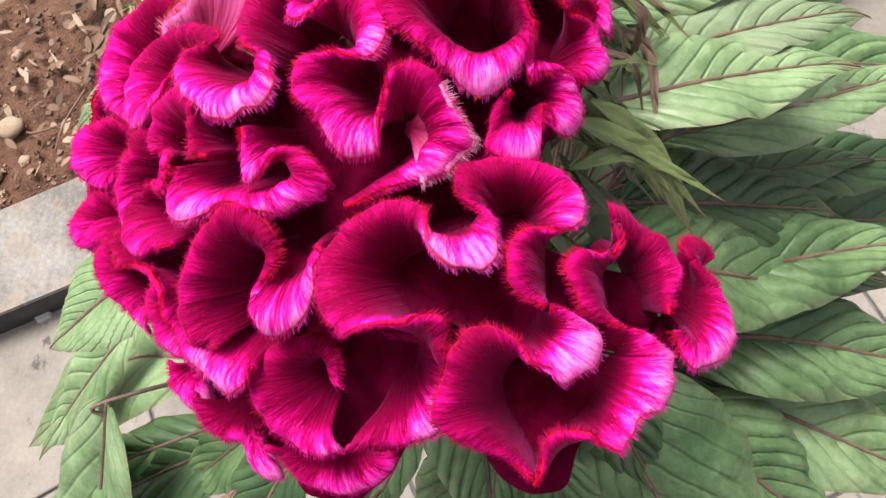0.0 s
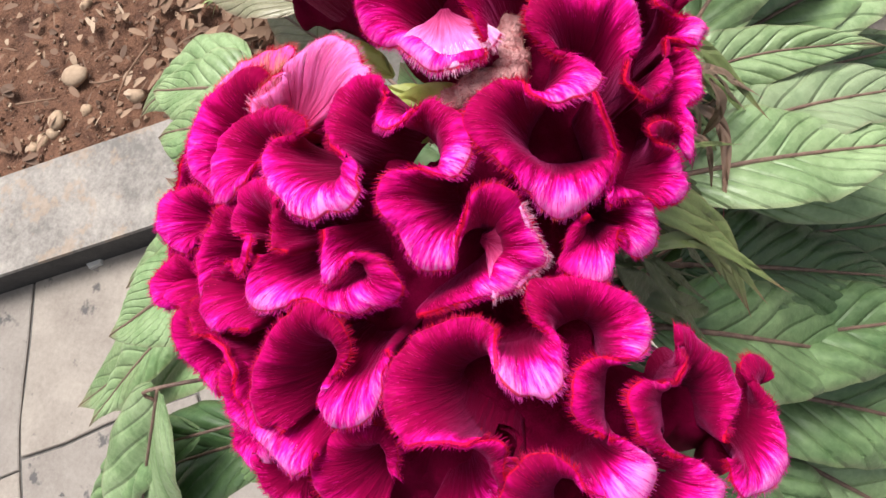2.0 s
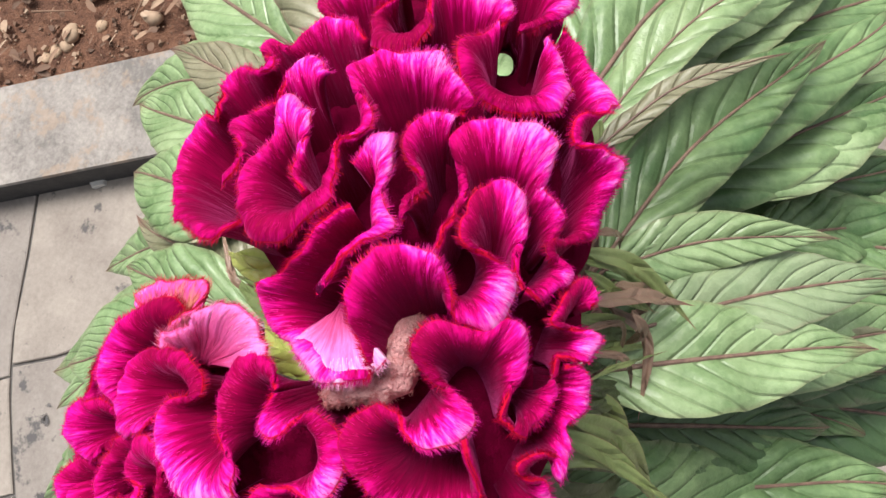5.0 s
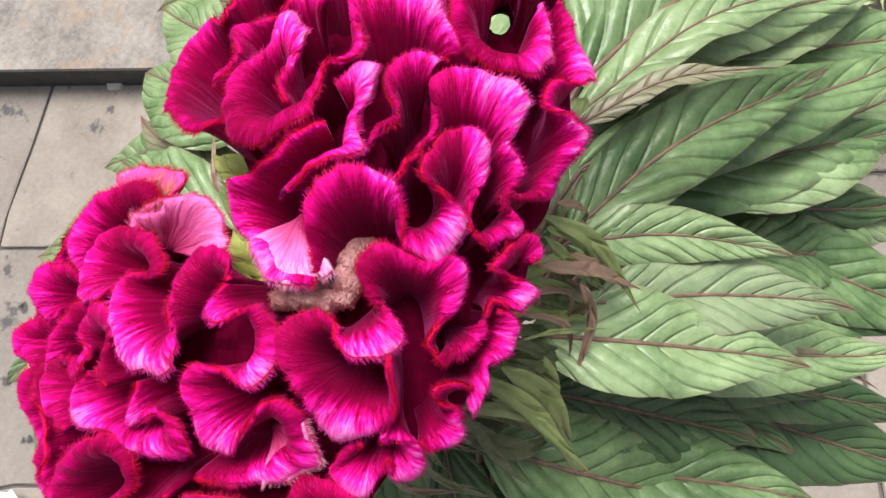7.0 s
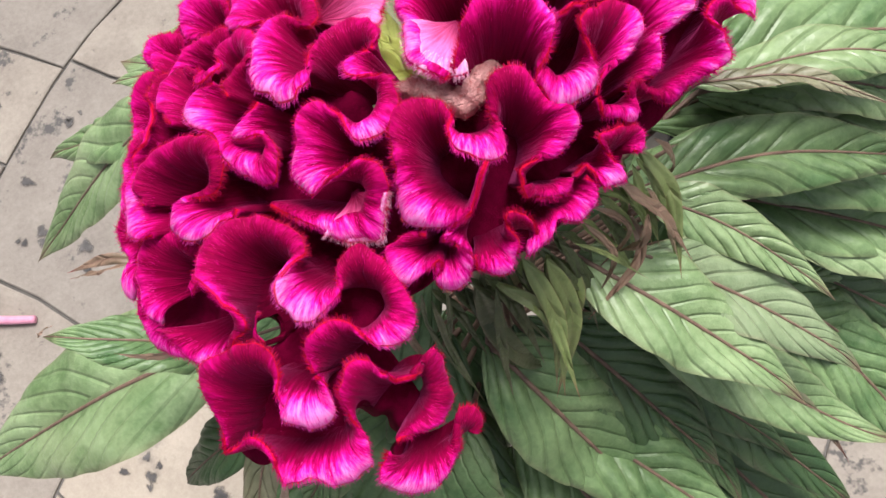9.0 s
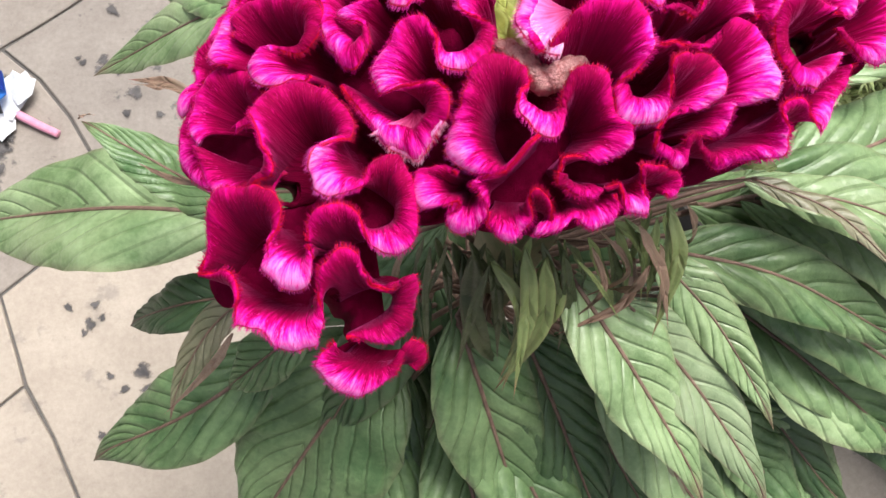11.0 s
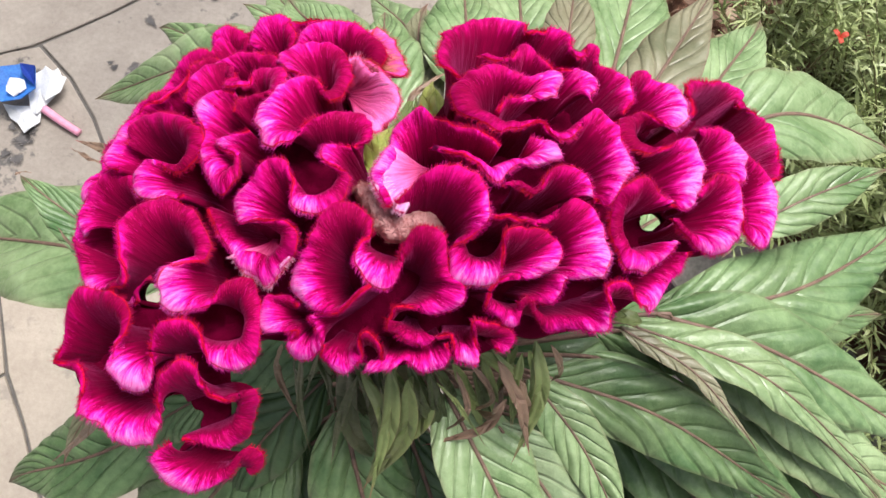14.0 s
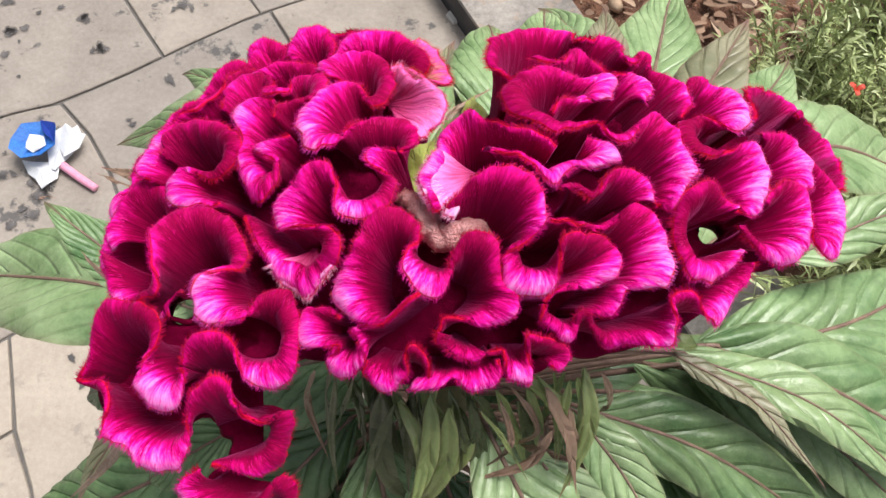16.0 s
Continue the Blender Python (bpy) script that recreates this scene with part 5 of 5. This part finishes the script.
block = np.array([(x, y, z) for x in (-1, 1) for y in (-1, 1) for z in (-1, 1)], float)
for k in range(2600):
    p = verge(rng.uniform(-0.5, 0.45), 0.132 + rng.uniform(0, 1) ** 1.3 * 0.6, 0.036)
    size = 0.0012 + 0.0042 * rng.uniform(0, 1) ** 3
    q = unit(block + rng.normal(0, 0.35, (8, 3))) * size * rng.uniform(0.7, 1.1, (8, 1))
    n = len(cv)
    cv += list(p + q + (0, 0, rng.uniform(0, 0.005)))
    cf += [(n, n + 1, n + 3, n + 2), (n + 4, n + 6, n + 7, n + 5), (n, n + 4, n + 5, n + 1), (n + 2, n + 3, n + 7, n + 6), (n, n + 2, n + 6, n + 4), (n + 1, n + 5, n + 7, n + 3)]
tagged(new("soil_crumbs", mesh_of("soil_crumbs", cv, cf, [LITTER], smooth=False)), "loose brown soil crumbs and tan grit on the bed", "soil crumbs", kind="stuff")

for k in range(14):
    p = spot(rng.uniform(-0.45, 0.3), rng.uniform(0.18, 0.6), 0.045)
    ang = rng.uniform(0, 6.28)
    d = np.array((math.cos(ang), math.sin(ang), 0.05)) * rng.uniform(0.03, 0.09)
    v, f, u = tube([p / MM, (p + d * 0.5 + rng.normal(0, 0.004, 3) * (1, 1, 0.3)) / MM, (p + d) / MM], [1.6, 1.3, 0.7], 7, 4)
    tagged(new("twig", mesh_of("twig", v, f, [LITTER], u)), "thin dry brown twig lying on the soil", "twig", "twigs on the soil")

# feathery bedding plants
FEATHER = leaf_material("feather_leaf", (0.25, 0.33, 0.11), (0.58, 0.65, 0.32), (0.2, 0.25, 0.1), (0.30, 0.30, 0.13))
FSTEM = plain("feather_stem", (0.10, 0.11, 0.04), (0.22, 0.20, 0.09), 80)


def feathery(place, height, spread, stems, over):
    top = thing("feathery_plant", "low bushy plant with feathery narrow green leaves beyond the kerb", "bedding plant", place, "feathery bedding plants")
    bv, bf, uvs = [], [], []
    sv, sf, n = [], [], 0
    for s in range(stems):
        ang, lean = rng.uniform(0, 6.283), rng.uniform(0.1, 1.0)
        end = np.array((math.cos(ang) * spread * lean, math.sin(ang) * spread * lean, height * rng.uniform(0.7, 1.05) * (1.1 - 0.45 * lean)))
        end[:2] -= BACK * over * rng.uniform(0.3, 1.2)
        mid = end * (0.4, 0.4, 0.6) + rng.normal(0, 0.006, 3)
        v, f, _ = tube([(0, 0, 0), mid / MM, end / MM], [1.6, 1.1, 0.5], 5, 14)
        sf += [tuple(k + n for k in q) for q in f]
        sv.append(v)
        n += len(v)
        for k in range(42):
            t = 0.2 + 0.8 * k / 41
            c = mid * 2 * t * (1 - t) + end * t * t
            for twin in range(2):
                d = unit(rng.normal(0, 1, 3) * (1, 1, 0.6) + end / np.linalg.norm(end) * 0.5)
                side = unit(np.cross(d, rng.normal(0, 1, 3)))
                ln, w = rng.uniform(0.010, 0.024), rng.uniform(0.0009, 0.0017)
                q = len(bv)
                bv += [c - side * w * 0.4, c + side * w * 0.4, c + d * ln * 0.5 + side * w + (0, 0, 0.002), c + d * ln * 0.5 - side * w + (0, 0, 0.002), c + d * ln]
                uvs += [(0.1, -0.5), (0.1, 0.5), (0.5, 0.5), (0.5, -0.5), (0.85, 0)]
                bf += [(q, q + 1, q + 2, q + 3), (q + 3, q + 2, q + 4)]
    child("stem_tangle", mesh_of("stem_tangle", np.concatenate(sv), sf, [FSTEM]), top, "", "stuff")
    child("foliage", mesh_of("foliage", bv, bf, [FEATHER], uvs), top, "", "stuff")


for a, q, h, sp, st in ((0.40, 0.17, 0.24, 0.10, 36), (0.40, 0.31, 0.27, 0.12, 38), (0.49, 0.19, 0.27, 0.12, 40), (0.52, 0.36, 0.27, 0.13, 38), (0.60, 0.145, 0.34, 0.20, 110), (0.66, 0.30, 0.27, 0.13, 36), (0.36, 0.48, 0.27, 0.12, 34), (0.70, 0.14, 0.36, 0.23, 140), (0.79, 0.145, 0.36, 0.23, 140), (0.82, 0.40, 0.26, 0.13, 28), (0.89, 0.15, 0.35, 0.22, 120), (0.48, 0.54, 0.26, 0.13, 26), (0.66, 0.50, 0.26, 0.13, 26), (0.95, 0.26, 0.25, 0.12, 24), (0.55, 0.26, 0.27, 0.12, 34)):
    p = spot(a, q, 0.03)
    feathery(tuple(p), h, sp, st, 0.10 if q < 0.155 else 0.0)


def small_flower(place, size, petals, low, high, label):
    top = thing("small_flower", label, "flower", place, "small flowers among the feathery plants")
    mat = plain("petal_" + label.split()[1], low, high, 200, 0.6, 0.2, 0.0004)
    for k in range(petals):
        ang = k * 6.283 / petals + 0.3
        d = np.array((math.cos(ang), math.sin(ang), 0.35))
        line = np.array([d * 0.0, d * size * 0.5 + (0, 0, 0.002), d * size])
        v, f, uv, _, _ = leaf_shape(spline(line / MM, 1.0)[0] * MM, size * 0.32, 0, 0.6, 0.2, 0.5, 0.3, 10, 7)
        child("petal", mesh_of("petal", v, f, [mat], uv), top)
    v, f, u = tube([(0, 0, 0), (2, 3, -60), (6, 8, -190)], [0.8, 0.9, 1.1], 6, 12)
    child("stalk", mesh_of("stalk", v, f, [FSTEM], u), top)


small_flower((0.373, 0.335, 0.272), 0.008, 3, (0.45, 0.04, 0.02), (0.62, 0.08, 0.04), "small red bloom among feathery green foliage")
small_flower((0.388, 0.117, 0.275), 0.017, 5, (0.65, 0.04, 0.22), (0.85, 0.12, 0.38), "small pink bloom among feathery green foliage")

# folded paper toy on a pink stick
PAPER = plain("white_paper", (0.62, 0.64, 0.68), (0.80, 0.81, 0.84), 70, 0.5, 0.3, 0.001)
BLUE = plain("blue_paper", (0.02, 0.10, 0.42), (0.06, 0.26, 0.72), 60, 0.4, 0.2, 0.001)
NAVY = plain("navy_paper", (0.01, 0.03, 0.22), (0.02, 0.06, 0.36), 60, 0.4, 0.2, 0.001)
PINK = plain("pink_plastic", (0.72, 0.28, 0.42), (0.82, 0.38, 0.52), 90, 0.35, 0.1, 0.0005)
toy = thing("paper_toy", "crumpled blue and white paper toy with a pink stick", "toy", (-0.428, 0.397, 0.0))


def sheet(name, outline, z0, z1, material, label="", thick=0.0012):
    """A creased paper sheet with thickness: outline in millimetres, raised at the middle."""
    bm = bmesh.new()
    c = [sum(p[k] for p in outline) / len(outline) for k in (0, 1)]
    for off in (0, -thick):
        hub = bm.verts.new((c[0] * MM, c[1] * MM, z1 + off))
        ring = [bm.verts.new((x * MM, y * MM, z0 + off + 0.004 * (i % 2))) for i, (x, y) in enumerate(outline)]
        for i in range(len(ring)):
            bm.faces.new((hub, ring[i], ring[(i + 1) % len(ring)]) if off == 0 else (hub, ring[(i + 1) % len(ring)], ring[i]))
    me = bpy.data.meshes.new(name)
    bm.to_mesh(me)
    bm.free()
    me.materials.append(material)
    child(name, me, toy, label)


sheet("paper_wing", [(-2, 26), (14, 34), (20, 30), (40, 22), (30, 2), (16, -22), (8, -18), (4, 0)], 0.010, 0.014, PAPER, "white paper wing")
sheet("paper_wing", [(-27, -6), (-12, -10), (6, -8), (18, -14), (17, -28), (9, -38), (2, -42), (-5, -32), (-16, -24)], 0.006, 0.013, PAPER, "white paper wing")
sheet("paper_wing", [(14, 30), (20, 36), (27, 32), (34, 34), (38, 26), (45, 22), (39, 6), (26, -8), (18, 4)], 0.016, 0.022, PAPER, "white paper wing")
sheet("cup", [(-32, 8), (-22, 26), (0, 32), (16, 26), (18, 2), (6, -14), (-16, -16), (-30, -6)], 0.030, 0.020, BLUE, "blue faceted paper cup")
sheet("cup_side", [(-2, 31), (17, 26), (18, 4), (6, 14)], 0.034, 0.032, NAVY, "navy blue paper side")
sheet("round_patch", [(-14, 4), (-10, 12), (-2, 14), (6, 10), (8, 2), (4, -6), (-4, -9), (-11, -5)], 0.030, 0.034, PAPER, "plain white round patch")
v, f, u = tube([(20, -12, 8), (40, -26, 6), (62, -40, 5)], [5.0, 4.8, 4.4], 12, 4)
child("stick", mesh_of("stick", v, f, [PINK], u), toy, "pink plastic stick")

# ---- paving: concrete slabs with hand-cut, slightly wandering joints ----
paving = tagged(new("pavement"), "worn beige grey concrete slabs with wandering joints and black stains", "pavement", kind="structure")
LONG_JOINT = ((-0.90, -0.145), (-0.546, -0.133), (-0.477, -0.112), (-0.400, -0.106), (-0.311, -0.105), (-0.229, -0.101), (-0.157, -0.089), (-0.087, -0.066), (0.05, -0.03))


def row_edge(k, q):
    """Joint k that runs away from the kerb: its place along the kerb at the distance q."""
    if k == 0:
        return float(np.interp(q, [p[0] for p in LONG_JOINT], [p[1] for p in LONG_JOINT]))
    if k == 1:
        return 0.126
    base = -0.105 + 0.235 * k if k < 0 else 0.126 + 0.235 * (k - 1)
    return base + 0.010 * noise.noise(Vector((q * 5, k * 3.7, 0.3)))


def cross_edge(k, q, a):
    """A joint along the kerb, about q from it, within row k."""
    if (k, q) in ((0, -0.475), (0, -0.203)):
        return float(np.interp(a, [-0.11, -0.084, -0.041, -0.003, 0.065, 0.126], [-0.479, -0.475, -0.468, -0.470, -0.482, -0.488])) if q < -0.3 else q + 0.002 * math.sin(a * 40)
    return q + 0.007 * noise.noise(Vector((a * 6, q * 9, k * 2.1)))


def laid(k, q0, q1, gap=0.0019):
    """The outline of one slab between the joints, nearest edge first."""
    out = []
    for u in np.linspace(0, 1, 7):
        q = q0 + (q1 - q0) * u
        out.append((row_edge(k, q) + gap, q))
    for u in np.linspace(0, 1, 5)[1:-1]:
        out.append((row_edge(k, q1) + (row_edge(k + 1, q1) - row_edge(k, q1)) * u, q1))
    for u in np.linspace(1, 0, 7):
        q = q0 + (q1 - q0) * u
        out.append((row_edge(k + 1, q) - gap, q))
    for u in np.linspace(1, 0, 5)[1:-1]:
        out.append((row_edge(k, q0) + (row_edge(k + 1, q0) - row_edge(k, q0)) * u, q0))
    return [(a, cross_edge(k, q, a) + (-gap if q == q0 else gap if q == q1 else 0)) for a, q in out]


for k in range(-6, 7):
    cuts = {-1: [0.06, -0.215, -0.348, -0.62], 0: [0.06, -0.203, -0.475, -0.70], 1: [0.06, -0.20, -0.455, -0.953], 2: [0.06, -0.20, -0.455, -0.953]}.get(k, [0.06])
    while cuts[-1] > -2.2:
        cuts.append(round(cuts[-1] - rng.uniform(0.22, 0.36), 3))
    for q0, q1 in zip(cuts, cuts[1:]):
        if k in (1, 2) and q1 == -0.953:
            continue
        me = slab("paver", [spot(a, q) for a, q in laid(k, q0, q1)], -0.03, rng.normal(0, 0.0005), 0.0012, [PAVER])
        child("paver", me, paving)

# three large cream slabs that meet along a wavy joint
bend = [(0.347, -0.705), (0.283, -0.689), (0.222, -0.679), (0.184, -0.665)]
for outline in ([(0.128, -0.460), (0.594, -0.460), (0.594, -0.742)] + [(a, q + 0.0018) for a, q in bend] + [(0.128, -0.643)],
                [(0.128, -0.647), (0.184, -0.667), (0.2195, -0.681), (0.2195, -0.951), (0.128, -0.951)],
                [(0.2225, -0.682), (0.283, -0.691), (0.347, -0.707), (0.594, -0.746), (0.594, -0.951), (0.2225, -0.951)]):
    child("paver", slab("paver", [spot(a, q) for a, q in outline[::-1]], -0.03, 0.0004, 0.0012, [PAVER_CREAM]), paving)


# dark gum and oil spots trodden into the paving
def spot_material():
    m, nt, b = shader("trodden_spots")
    inner = nt.nodes.new("ShaderNodeAttribute")
    inner.attribute_name = "mark"
    ragged = sums(nt, "ADD", inner.outputs["Fac"], sums(nt, "MULTIPLY", sums(nt, "SUBTRACT", speckle(nt, 170, 4, 0.7), 0.5), 1.5))
    cover = ramp(nt, ragged, [(0.25, (0, 0, 0)), (0.75, (0.85, 0.85, 0.85))])
    nt.links.new(ramp(nt, speckle(nt, 60), [(0.35, (0.055, 0.052, 0.055)), (0.65, (0.14, 0.13, 0.13))]), b.inputs["Base Color"])
    b.inputs["Roughness"].default_value = 0.75
    nt.links.new(cover, b.inputs["Alpha"])
    return m


sv, sf, sm = [], [], []
for x, y, r in [(-0.36, 0.16, 7), (-0.333, 0.159, 5), (-0.339, 0.139, 9), (-0.326, 0.145, 5), (-0.345, 0.131, 5), (-0.32, 0.083, 6), (-0.287, 0.083, 10), (-0.306, 0.067, 6), (-0.284, 0.064, 7), (-0.291, 0.046, 10), (-0.33, 0.024, 5),
                (-0.315, 0.443, 9), (-0.343, 0.45, 4), (-0.282, 0.399, 10), (-0.255, 0.368, 6), (-0.292, 0.374, 6), (-0.303, 0.508, 10), (-0.299, 0.426, 4), (-0.507, 0.575, 9), (-0.421, 0.598, 7), (-0.394, 0.551, 10), (-0.483, 0.507, 3), (-0.311, 0.614, 6), (-0.226, 0.548, 5), (-0.459, 0.419, 16), (-0.425, 0.429, 10), (-0.506, 0.537, 7), (-0.424, 0.358, 9),
                (-0.420, 0.595, 9), (-0.391, 0.551, 10), (-0.402, 0.547, 6), (-0.506, 0.572, 10), (-0.490, 0.578, 7), (-0.477, 0.602, 4), (-0.493, 0.558, 3), (-0.301, 0.621, 8), (-0.289, 0.615, 5), (-0.519, 0.618, 10), (-0.229, 0.544, 7), (-0.212, 0.548, 4), (-0.451, 0.611, 6), (-0.431, 0.325, 9), (-0.445, 0.331, 8), (-0.427, 0.350, 12), (-0.454, 0.311, 7), (-0.442, 0.364, 6), (-0.419, 0.361, 8), (-0.475, 0.373, 8), (-0.463, 0.375, 6), (-0.478, 0.402, 3), (-0.224, 0.461, 5), (-0.319, 0.432, 8), (-0.338, 0.444, 5)]:
    turn, thin, first = rng.uniform(0, 3.14), rng.uniform(0.55, 1.0), len(sv)
    sv.append((x, y, 0.0026))
    sm.append((0, 0, 1.0))
    for ring, mark in ((0.55, 0.75), (1.25, 0.0)):
        for k in range(18):
            ang = k * 6.283 / 18
            rr = r * MM * ring * (1 + 0.18 * math.sin(3 * ang + x * 90) + 0.1 * math.sin(5 * ang + y * 70))
            u, w = math.cos(ang) * rr, math.sin(ang) * rr * thin
            sv.append((x + u * math.cos(turn) - w * math.sin(turn), y + u * math.sin(turn) + w * math.cos(turn), 0.0026))
            sm.append((0, 0, mark))
    for k in range(18):
        n2 = (k + 1) % 18
        sf += [(first, first + 1 + k, first + 1 + n2), (first + 1 + k, first + 19 + k, first + 19 + n2, first + 1 + n2)]
tagged(new("paving_spots", mesh_of("paving_spots", sv, sf, [spot_material()], sm)), "dark grey gum and oil spots trodden into paving", "stain", kind="stuff")
